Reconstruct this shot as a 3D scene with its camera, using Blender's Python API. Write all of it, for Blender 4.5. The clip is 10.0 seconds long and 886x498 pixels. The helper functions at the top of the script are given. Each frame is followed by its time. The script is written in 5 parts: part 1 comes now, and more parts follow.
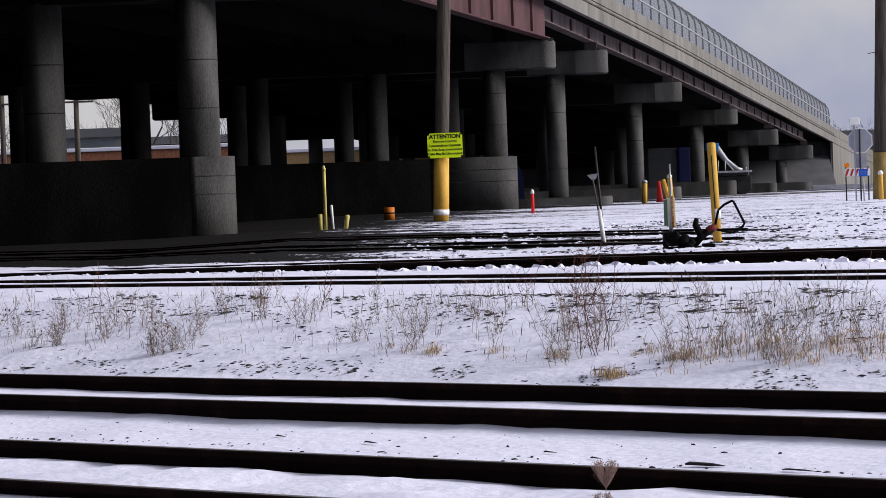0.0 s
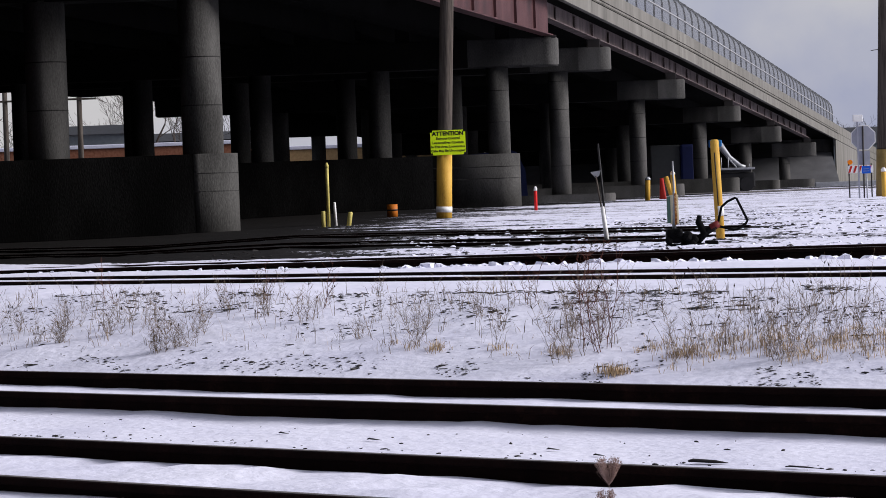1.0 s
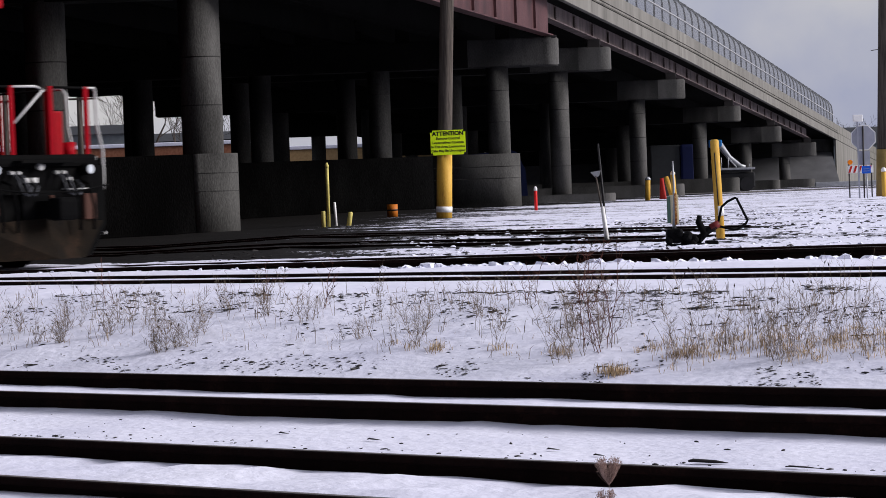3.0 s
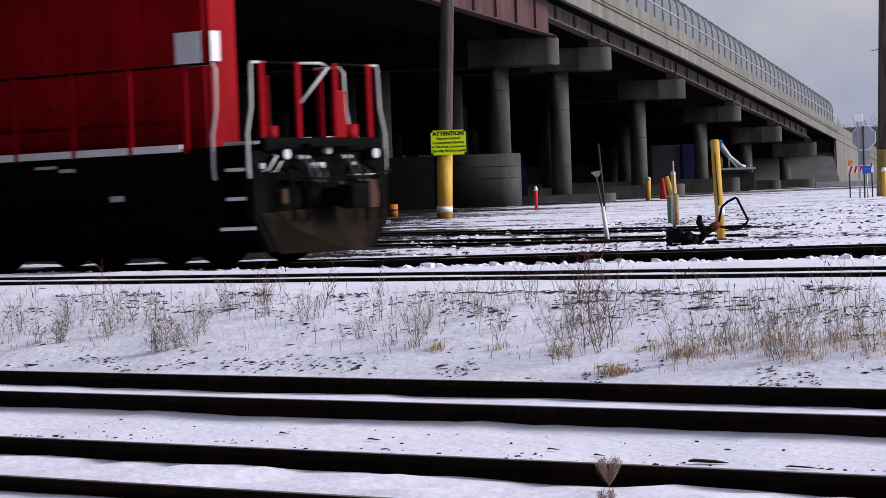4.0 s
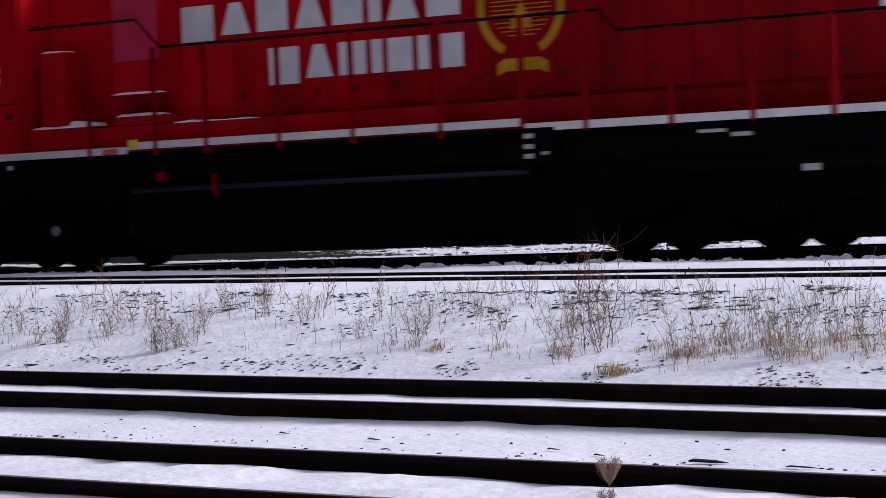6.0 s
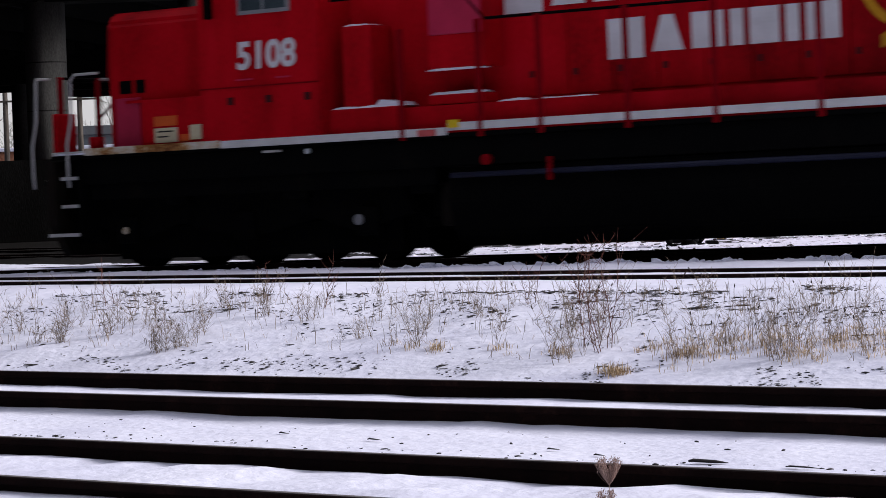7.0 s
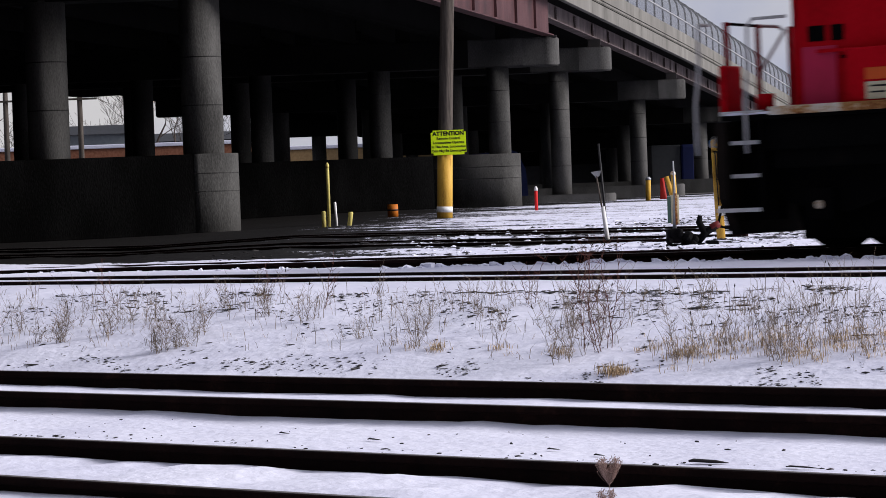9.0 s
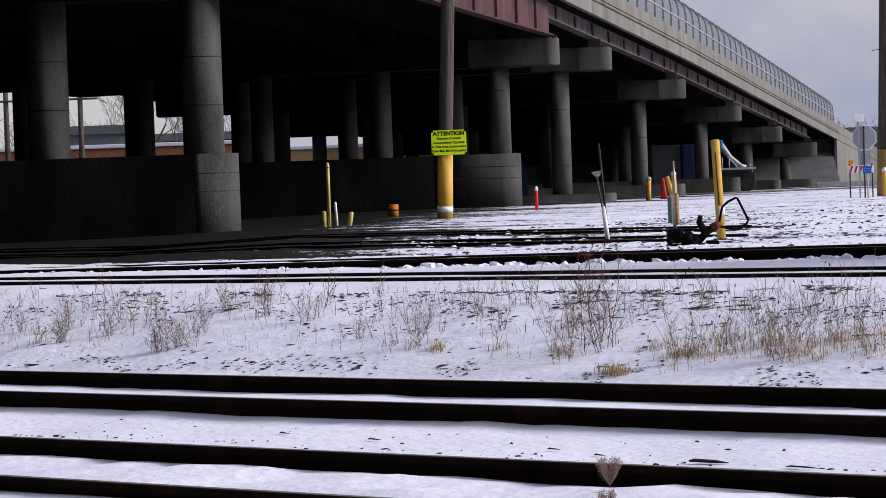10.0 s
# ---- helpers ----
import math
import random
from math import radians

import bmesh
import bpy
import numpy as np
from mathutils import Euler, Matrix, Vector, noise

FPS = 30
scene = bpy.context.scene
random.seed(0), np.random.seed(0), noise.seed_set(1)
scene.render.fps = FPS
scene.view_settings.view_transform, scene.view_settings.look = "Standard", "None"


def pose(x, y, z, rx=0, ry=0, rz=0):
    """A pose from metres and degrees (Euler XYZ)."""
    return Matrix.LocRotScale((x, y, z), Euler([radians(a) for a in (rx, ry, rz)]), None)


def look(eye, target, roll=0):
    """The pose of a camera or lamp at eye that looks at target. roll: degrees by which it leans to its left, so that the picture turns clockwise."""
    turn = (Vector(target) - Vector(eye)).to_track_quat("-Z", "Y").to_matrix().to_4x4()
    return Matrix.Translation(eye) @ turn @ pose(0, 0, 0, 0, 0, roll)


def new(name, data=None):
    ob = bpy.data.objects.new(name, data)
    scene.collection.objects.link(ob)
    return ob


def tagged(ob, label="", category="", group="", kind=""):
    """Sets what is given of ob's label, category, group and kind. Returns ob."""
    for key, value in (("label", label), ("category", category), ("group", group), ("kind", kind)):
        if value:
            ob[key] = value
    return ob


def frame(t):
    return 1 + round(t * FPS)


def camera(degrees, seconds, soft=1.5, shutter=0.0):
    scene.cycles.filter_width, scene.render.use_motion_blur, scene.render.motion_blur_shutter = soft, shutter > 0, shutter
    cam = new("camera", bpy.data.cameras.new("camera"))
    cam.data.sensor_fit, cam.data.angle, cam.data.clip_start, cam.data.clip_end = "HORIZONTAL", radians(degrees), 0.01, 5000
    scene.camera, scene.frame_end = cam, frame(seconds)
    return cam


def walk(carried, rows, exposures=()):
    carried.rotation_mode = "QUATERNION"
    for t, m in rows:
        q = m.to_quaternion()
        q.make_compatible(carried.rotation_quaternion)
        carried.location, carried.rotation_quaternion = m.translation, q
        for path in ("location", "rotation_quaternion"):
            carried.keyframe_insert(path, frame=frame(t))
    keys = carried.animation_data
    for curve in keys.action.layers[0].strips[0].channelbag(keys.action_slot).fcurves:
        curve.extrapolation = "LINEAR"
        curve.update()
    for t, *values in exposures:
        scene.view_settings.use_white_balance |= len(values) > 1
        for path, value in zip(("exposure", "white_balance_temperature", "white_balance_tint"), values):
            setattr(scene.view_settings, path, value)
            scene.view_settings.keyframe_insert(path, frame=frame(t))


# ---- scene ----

# ---- camera and its walk ----
EYE = (0.0, 0.0, 1.0)


def aim(yaw, pitch, roll):
    """Camera pose from degrees to the right, degrees upward and roll."""
    a, b = radians(yaw), radians(pitch)
    target = (EYE[0] + math.sin(a) * math.cos(b), EYE[1] + math.cos(a) * math.cos(b), EYE[2] + math.sin(b))
    return look(EYE, target, roll)


cam = camera(18.55, 10.0, soft=0.8, shutter=0.5)
walk(cam, [(0.0, aim(0.066, -1.026, -2.06)), (0.2, aim(0.054, -1.05, -2.06)), (0.5, aim(0.036, -1.082, -2.06)),
           (1.0, aim(0.0, -1.086, -2.06)), (2.5, aim(0.0, -1.086, -2.06)), (5.0, aim(-0.014, -1.086, -2.06)),
           (7.5, aim(-0.005, -1.086, -2.06)), (10.0, aim(-0.018, -1.086, -2.06))],
     exposures=[(0.0, -0.02), (3.0, -0.04), (5.5, 0.0), (7.0, 0.12), (8.5, 0.12), (9.4, 0.0), (10.0, 0.0)])

# ---- world and sun ----
SUN_EL, SUN_AZ = radians(24), radians(95)      # azimuth clockwise from +y
world = bpy.data.worlds.new("overcast_world")
scene.world = world
world.use_nodes = True
wn = world.node_tree.nodes
wl = world.node_tree.links
sky = wn.new("ShaderNodeTexSky")
sky.sky_type = "NISHITA"
sky.sun_disc = False
sky.sun_elevation, sky.sun_rotation = SUN_EL, SUN_AZ
sky.air_density, sky.dust_density, sky.ozone_density = 1.0, 4.0, 2.0
coord = wn.new("ShaderNodeTexCoord")
cl = wn.new("ShaderNodeTexNoise")
cl.inputs["Scale"].default_value, cl.inputs["Detail"].default_value = 10.0, 6
wl.new(coord.outputs["Generated"], cl.inputs["Vector"])
ramp = wn.new("ShaderNodeValToRGB")
ramp.color_ramp.elements[0].position, ramp.color_ramp.elements[0].color = 0.36, (4.8, 5.15, 7.1, 1)
ramp.color_ramp.elements[1].position, ramp.color_ramp.elements[1].color = 0.64, (7.9, 7.75, 8.0, 1)
wl.new(cl.outputs["Fac"], ramp.inputs["Fac"])
veil = wn.new("ShaderNodeMix")
veil.data_type = "RGBA"
veil.inputs[0].default_value = 0.85
wl.new(sky.outputs[0], veil.inputs[6])
wl.new(ramp.outputs[0], veil.inputs[7])
wn["Background"].inputs["Strength"].default_value = 0.085
wl.new(veil.outputs[2], wn["Background"].inputs["Color"])

sun_data = bpy.data.lights.new("sun", "SUN")
sun_data.energy, sun_data.angle, sun_data.color = 4.9, radians(24), (1.0, 0.96, 0.97)
sun = new("sun", sun_data)
sun.matrix_basis = look((0, 0, 0), (-math.sin(SUN_AZ) * math.cos(SUN_EL), -math.cos(SUN_AZ) * math.cos(SUN_EL), -math.sin(SUN_EL)))
scene.view_settings.exposure = 0.0


# ---- materials ----
def material(name, stops, scale=3.0, rough=0.7, metal=0.0, bump=0.2, detail=6, fine=40.0, stretch=(1, 1, 1), bump_scale=None, spec=0.2):
    """Noise-driven surface: colour stops (position, rgb) over two scales of noise, with a fine relief."""
    m = bpy.data.materials.new(name)
    m.use_nodes = True
    n, k = m.node_tree.nodes, m.node_tree.links
    b = n["Principled BSDF"]
    tc = n.new("ShaderNodeTexCoord")
    mp = n.new("ShaderNodeMapping")
    mp.inputs["Scale"].default_value = stretch
    k.new(tc.outputs["Object"], mp.inputs["Vector"])
    a = n.new("ShaderNodeTexNoise")
    a.inputs["Scale"].default_value, a.inputs["Detail"].default_value = scale, detail
    f = n.new("ShaderNodeTexNoise")
    f.inputs["Scale"].default_value, f.inputs["Detail"].default_value = fine, 4
    for x in (a, f):
        k.new(mp.outputs[0], x.inputs["Vector"])
    add = n.new("ShaderNodeMix")
    add.inputs[0].default_value = 0.35
    k.new(a.outputs["Fac"], add.inputs[2])
    k.new(f.outputs["Fac"], add.inputs[3])
    r = n.new("ShaderNodeValToRGB")
    e = r.color_ramp.elements
    while len(e) < len(stops):
        e.new(0.5)
    for i, (p, c) in enumerate(stops):
        e[i].position, e[i].color = p, (*c, 1)
    k.new(add.outputs[0], r.inputs["Fac"])
    k.new(r.outputs[0], b.inputs["Base Color"])
    b.inputs["Metallic"].default_value = metal
    b.inputs["Specular IOR Level"].default_value = spec
    rr = n.new("ShaderNodeMapRange")
    rr.inputs[3].default_value, rr.inputs[4].default_value = max(rough - 0.12, 0.05), min(rough + 0.12, 1)
    k.new(f.outputs["Fac"], rr.inputs[0])
    k.new(rr.outputs[0], b.inputs["Roughness"])
    if bump:
        bp = n.new("ShaderNodeBump")
        bp.inputs["Strength"].default_value = bump
        bp.inputs["Distance"].default_value = 0.02
        k.new((f if bump_scale is None else a).outputs["Fac"], bp.inputs["Height"])
        k.new(bp.outputs[0], b.inputs["Normal"])
    return m


def shades(c, spread=0.25):
    return [(0.3, tuple(v * (1 - spread) for v in c)), (0.5, c), (0.7, tuple(min(v * (1 + spread), 1) for v in c))]


SNOW = material("snow", [(0.3, (0.62, 0.625, 0.76)), (0.5, (0.70, 0.705, 0.83)), (0.7, (0.76, 0.765, 0.88))], 0.9, 0.7, 0, 0.6, fine=11)
RAIL = material("rail_steel", [(0.3, (0.0045, 0.0026, 0.0026)), (0.55, (0.011, 0.0052, 0.0045)), (0.75, (0.034, 0.016, 0.012))], 4, 0.7, 0.0, 0.3, spec=0.03)
RAILTOP = material("rail_head_steel", shades((0.13, 0.115, 0.11)), 6, 0.45, 0.5, 0.1, stretch=(1, 1, 1))
BALLAST = material("ballast", [(0.3, (0.03, 0.028, 0.03)), (0.5, (0.09, 0.085, 0.085)), (0.62, (0.2, 0.19, 0.19)), (0.68, (0.7, 0.7, 0.74))], 3, 0.9, 0, 0.8, fine=18)
CONCRETE = material("concrete", [(0.3, (0.02, 0.0195, 0.019)), (0.46, (0.056, 0.055, 0.053)), (0.72, (0.12, 0.117, 0.113))], 1.1, 0.85, 0, 0.3, stretch=(1, 1, 0.35), spec=0.04)
PARAPET = material("parapet_concrete", [(0.30, (0.06, 0.057, 0.05)), (0.40, (0.11, 0.105, 0.094)), (0.56, (0.145, 0.139, 0.125)), (0.75, (0.20, 0.192, 0.175))], 1.0, 0.85, 0, 0.2, stretch=(1, 1, 0.16), fine=7)
# concrete darkened for shade under the deck; also colours the formwork joints
CAPCON = material("shade_and_joint_concrete", [(0.28, (0.012, 0.0118, 0.0115)), (0.5, (0.034, 0.0335, 0.033)), (0.72, (0.09, 0.088, 0.086))], 1.0, 0.85, 0, 0.3, stretch=(1, 1, 0.35), spec=0.02)
# wall concrete darkened so its colour carries the shade under the deck
SHADEWALL = material("shaded_wall_concrete", [(0.28, (0.004, 0.0038, 0.0038)), (0.5, (0.0095, 0.0092, 0.009)), (0.72, (0.026, 0.0255, 0.025))], 0.8, 0.85, 0, 0.3, stretch=(1, 1, 0.35), spec=0.01)
# near-black copy that paints the deepest shade under the deck; also parapet grooves
SHADECON = material("deep_shade_concrete", shades((0.006, 0.0058, 0.0058), 0.4), 1.0, 0.9, 0, 0.3, spec=0.01)
MAROON = material("maroon_girder_paint", [(0.3, (0.018, 0.008, 0.009)), (0.5, (0.05, 0.017, 0.019)), (0.72, (0.095, 0.042, 0.043))], 1.5, 0.6, 0.1, 0.2, stretch=(1, 1, 0.4))
WEATHERED = material("weathered_girder_steel", [(0.34, (0.02, 0.014, 0.014)), (0.46, (0.075, 0.055, 0.054)), (0.56, (0.11, 0.085, 0.083)), (0.72, (0.17, 0.145, 0.14))], 1.8, 0.7, 0.1, 0.2, stretch=(1, 1, 0.4))
DARKSTEEL = material("dark_steel", shades((0.03, 0.027, 0.027), 0.4), 2, 0.6, 0.2, 0.2)
GALV = material("galvanised_steel", shades((0.30, 0.31, 0.33)), 5, 0.5, 0.4, 0.1)
POLEWOOD = material("pole_timber", [(0.3, (0.025, 0.021, 0.018)), (0.5, (0.07, 0.06, 0.053)), (0.72, (0.12, 0.105, 0.09))], 5, 0.85, 0, 0.5, stretch=(4, 4, 0.2), fine=30, spec=0.05)
YELLOW = material("weathered_yellow_paint", [(0.32, (0.20, 0.09, 0.02)), (0.44, (0.50, 0.28, 0.035)), (0.7, (0.60, 0.38, 0.08))], 2.5, 0.6, 0, 0.3, stretch=(3, 3, 0.5))
PALEYELLOW = material("pale_yellow_paint", shades((0.50, 0.43, 0.13), 0.25), 4, 0.6, 0, 0.2)
WHITE = material("white_paint", shades((0.72, 0.72, 0.72), 0.12), 5, 0.5, 0, 0.1)
BLACK = material("black_paint", shades((0.012, 0.012, 0.013), 0.3), 3, 0.55, 0, 0.1)


def plain(name, colour, rough=0.6, metal=0.0, spread=0.15, scale=4.0):
    return material(name, shades(colour, spread), scale, rough, metal, 0.08)


LIME = plain("fluorescent_lime_sheet", (0.72, 0.95, 0.01), 0.5, 0, 0.05)
INK = plain("black_sign_ink", (0.01, 0.012, 0.01), 0.6)


# ---- mesh helpers ----
def part(name, bm, mat, parent=None, label="", smooth=False):
    """Links a bmesh as one mesh object under a thing or part."""
    me = bpy.data.meshes.new(name)
    if smooth:
        for f in bm.faces:
            f.smooth = True
    bm.to_mesh(me)
    bm.free()
    for m in (mat if isinstance(mat, (list, tuple)) else [mat]):
        me.materials.append(m)
    ob = new(name, me)
    if parent is not None:
        ob.parent = parent
    if label:
        tagged(ob, label)
    return ob


def thing(name, label, category, at=None, group="", kind=""):
    ob = new(name)
    ob.empty_display_size = 0.2
    if at is not None:
        ob.matrix_basis = at
    return tagged(ob, label, category, group, kind)


def box(x0, x1, y0, y1, z0, z1, bevel=0.0, bm=None, slot=0):
    tmp = bmesh.new()
    bmesh.ops.create_cube(tmp, size=1.0)
    for v in tmp.verts:
        v.co = Vector((x0 + (v.co.x + 0.5) * (x1 - x0), y0 + (v.co.y + 0.5) * (y1 - y0), z0 + (v.co.z + 0.5) * (z1 - z0)))
    if bevel:
        bmesh.ops.bevel(tmp, geom=tmp.edges[:], offset=bevel, segments=2, affect="EDGES", profile=0.6)
    return merge(tmp, bm, slot)


def merge(tmp, bm, slot=0):
    for f in tmp.faces:
        f.material_index = slot
    if bm is None:
        return tmp
    me = bpy.data.meshes.new("tmp")
    tmp.to_mesh(me)
    tmp.free()
    bm.from_mesh(me)
    bpy.data.meshes.remove(me)
    return bm


def tube(points, r, seg=8, bm=None, slot=0, caps=True):
    """Round bar along a polyline; r is one radius or one per point."""
    bm = bmesh.new() if bm is None else bm
    pts = [Vector(p) for p in points]
    rr = r if isinstance(r, (list, tuple)) else [r] * len(pts)
    rings = []
    side = None
    for i, p in enumerate(pts):
        d = (pts[min(i + 1, len(pts) - 1)] - pts[max(i - 1, 0)]).normalized()
        if side is None:
            side = d.orthogonal().normalized()
        side = (side - d * side.dot(d)).normalized()
        other = d.cross(side)
        rings.append([bm.verts.new(p + rr[i] * (math.cos(2 * math.pi * j / seg) * side + math.sin(2 * math.pi * j / seg) * other)) for j in range(seg)])
    for a, b in zip(rings, rings[1:]):
        for j in range(seg):
            f = bm.faces.new((a[j], a[(j + 1) % seg], b[(j + 1) % seg], b[j]))
            f.smooth, f.material_index = True, slot
    if caps:
        for ring in (rings[0][::-1], rings[-1]):
            bm.faces.new(ring).material_index = slot
    return bm


def prism(outline, axis, lo, hi, bm=None, slot=0):
    """Extrudes a 2D outline along axis 'x', 'y' or 'z' from lo to hi."""
    bm = bmesh.new() if bm is None else bm
    def at(u, v, w):
        return {"x": (w, u, v), "y": (u, w, v), "z": (u, v, w)}[axis]
    a = [bm.verts.new(at(u, v, lo)) for u, v in outline]
    b = [bm.verts.new(at(u, v, hi)) for u, v in outline]
    n = len(outline)
    fs = [bm.faces.new(a[::-1]), bm.faces.new(b)]
    fs += [bm.faces.new((a[i], a[(i + 1) % n], b[(i + 1) % n], b[i])) for i in range(n)]
    for f in fs:
        f.material_index = slot
    bmesh.ops.recalc_face_normals(bm, faces=fs)
    return bm


def sweep(profile, path, bm=None, slot=0):
    """Sweeps a closed (side, up) profile along a path of (x, y, z) with z staying up."""
    bm = bmesh.new() if bm is None else bm
    rings = []
    for i, p in enumerate(path):
        p = Vector(p)
        d = Vector(path[min(i + 1, len(path) - 1)]) - Vector(path[max(i - 1, 0)])
        s = Vector((d.y, -d.x, 0)).normalized()
        rings.append([bm.verts.new(p + s * u + Vector((0, 0, v))) for u, v in profile])
    n = len(profile)
    fs = []
    for a, b in zip(rings, rings[1:]):
        fs += [bm.faces.new((a[j], b[j], b[(j + 1) % n], a[(j + 1) % n])) for j in range(n)]
    fs += [bm.faces.new(rings[0]), bm.faces.new(rings[-1][::-1])]
    for f in fs:
        f.material_index = slot
    bmesh.ops.recalc_face_normals(bm, faces=fs)
    return bm


# ---- ground ----
TURN = 35.0                                     # the tracks' turn from the x axis, degrees
DIR = Vector((math.cos(radians(TURN)), -math.sin(radians(TURN)), 0))
NRM = Vector((math.sin(radians(TURN)), math.cos(radians(TURN)), 0))


def lerp(table, v):
    return float(np.interp(v, [a for a, _ in table], [b for _, b in table]))


BANK_TURN = 40.3                                # the near tracks and the weedy bank turn further
DIR2 = Vector((math.cos(radians(BANK_TURN)), -math.sin(radians(BANK_TURN)), 0))
NRM2 = Vector((math.sin(radians(BANK_TURN)), math.cos(radians(BANK_TURN)), 0))
NEAR = [(0, -0.44), (9.1, -0.48), (9.6, -0.45), (10.6, -0.447), (10.95, -0.47), (13.0, -0.457), (13.4, -0.405), (14.6, -0.41), (14.9, -0.41), (15.5, -0.37), (16.3, -0.22), (17.6, 0.02), (18.5, 0.13), (18.9, 0.15), (20.4, 0.165), (22.4, 0.17), (24, 0.19), (40, 0.2)]
TRAIN = [(24, 0.18), (27.5, 0.14), (28.15, 0.03), (28.7, 0.03), (28.9, 0.13), (30.2, 0.15), (31, 0.18), (33, 0.24)]
FAR = [(0, 0.24), (36, 0.25), (45, 0.36), (60, 0.48), (80, 0.57), (120, 0.67), (170, 0.79), (250, 0.9), (400, 0.94), (3000, 0.98)]


def ground_z(x, y):
    q2, q = x * NRM2.x + y * NRM2.y, x * NRM.x + y * NRM.y
    a = min(max((q - 25.5) / 1.5, 0), 1) if q2 > 22.6 else 0.0
    n = lerp(NEAR, q2) * (1 - a) + lerp(TRAIN, q) * a
    if x * DIR.x + y * DIR.y < -20.5 and 27.5 < q < 28.8:
        n = max(n, 0.12)                              # snow lies higher against the rail here
    f = lerp(FAR, y) - 0.15 * min(max((-2.5 - x) / 3, 0), 1)        # the ground sinks towards the piers
    w = min(max((q - 29) / 8, 0), 1)
    return n * (1 - w) + f * w


def relief(x, y):
    """Small unevenness of the snow surface."""
    q, qt = x * NRM2.x + y * NRM2.y, x * NRM.x + y * NRM.y
    h = 0.03 * noise.noise((x * 0.8, y * 0.8, 1)) + 0.018 * noise.noise((x * 3.1, y * 3.1, 5)) + 0.008 * noise.noise((x * 11, y * 11, 9))
    h *= 0.25 if 19.5 < q < 23 else 1.2 if 9.5 < q < 10.8 else 0.6 if q < 15 else 0.7 if qt > 34 else 1.0
    if 9.6 < q < 10.7:                                # ties show as soft ridges
        h += 0.011 * math.sin(12.0 * (x * DIR2.x + y * DIR2.y)) + 0.02 * noise.noise((x * 2.2, y * 2.2, 3))
    return h


def at_track(u, q, z=None):
    p = DIR * u + NRM * q
    return (p.x, p.y, ground_z(p.x, p.y) + relief(p.x, p.y) if z is None else z)


def at_near(u, q):
    p = DIR2 * u + NRM2 * q
    return (p.x, p.y, ground_z(p.x, p.y) + relief(p.x, p.y))


def at_bank(s, b):
    """A spot on the weedy bank: s runs along it, b from its foot (0) to its crest (1)."""
    slope = (s - 0.5) * 0.3267
    y = (15.0 + 3.85 * b) / (NRM2.y + NRM2.x * slope)
    return (slope * y, y, ground_z(slope * y, y) + relief(slope * y, y))


def axis_x(d):
    return -5.58 + 0.23 * (d - 62)


def ground_material():
    """Snow that gives way to dark gravel where the ground is bare."""
    m = SNOW.copy()
    m.name = "snow_and_gravel"
    m.node_tree.nodes["Principled BSDF"].inputs["Specular IOR Level"].default_value = 0.06
    n, k = m.node_tree.nodes, m.node_tree.links
    b = n["Principled BSDF"]
    snow = b.inputs["Base Color"].links[0].from_socket
    at = n.new("ShaderNodeAttribute")
    at.attribute_name = "bare"
    tc = n.new("ShaderNodeTexCoord")
    def field(scale, detail, rough):
        x = n.new("ShaderNodeTexNoise")
        x.inputs["Scale"].default_value, x.inputs["Detail"].default_value, x.inputs["Roughness"].default_value = scale, detail, rough
        k.new(tc.outputs["Object"], x.inputs["Vector"])
        return x
    big, small = field(2.2, 5, 0.7), field(9, 6, 0.75)
    mix = n.new("ShaderNodeMix")
    mix.inputs[0].default_value = 0.5
    k.new(big.outputs["Fac"], mix.inputs[2])
    k.new(small.outputs["Fac"], mix.inputs[3])
    add = n.new("ShaderNodeMath")
    add.operation = "ADD"
    k.new(at.outputs["Fac"], add.inputs[0])
    k.new(mix.outputs[0], add.inputs[1])
    cut = n.new("ShaderNodeMapRange")
    cut.inputs[1].default_value, cut.inputs[2].default_value = 1.0, 1.04
    k.new(add.outputs[0], cut.inputs[0])
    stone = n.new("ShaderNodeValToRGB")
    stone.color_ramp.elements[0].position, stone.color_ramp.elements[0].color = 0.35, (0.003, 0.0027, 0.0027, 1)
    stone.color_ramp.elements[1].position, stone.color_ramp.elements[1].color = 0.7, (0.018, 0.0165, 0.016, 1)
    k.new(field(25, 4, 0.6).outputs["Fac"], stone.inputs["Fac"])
    c = n.new("ShaderNodeMix")
    c.data_type = "RGBA"
    k.new(cut.outputs[0], c.inputs[0])
    k.new(snow, c.inputs[6])
    k.new(stone.outputs[0], c.inputs[7])
    k.new(c.outputs[2], b.inputs["Base Color"])
    return m


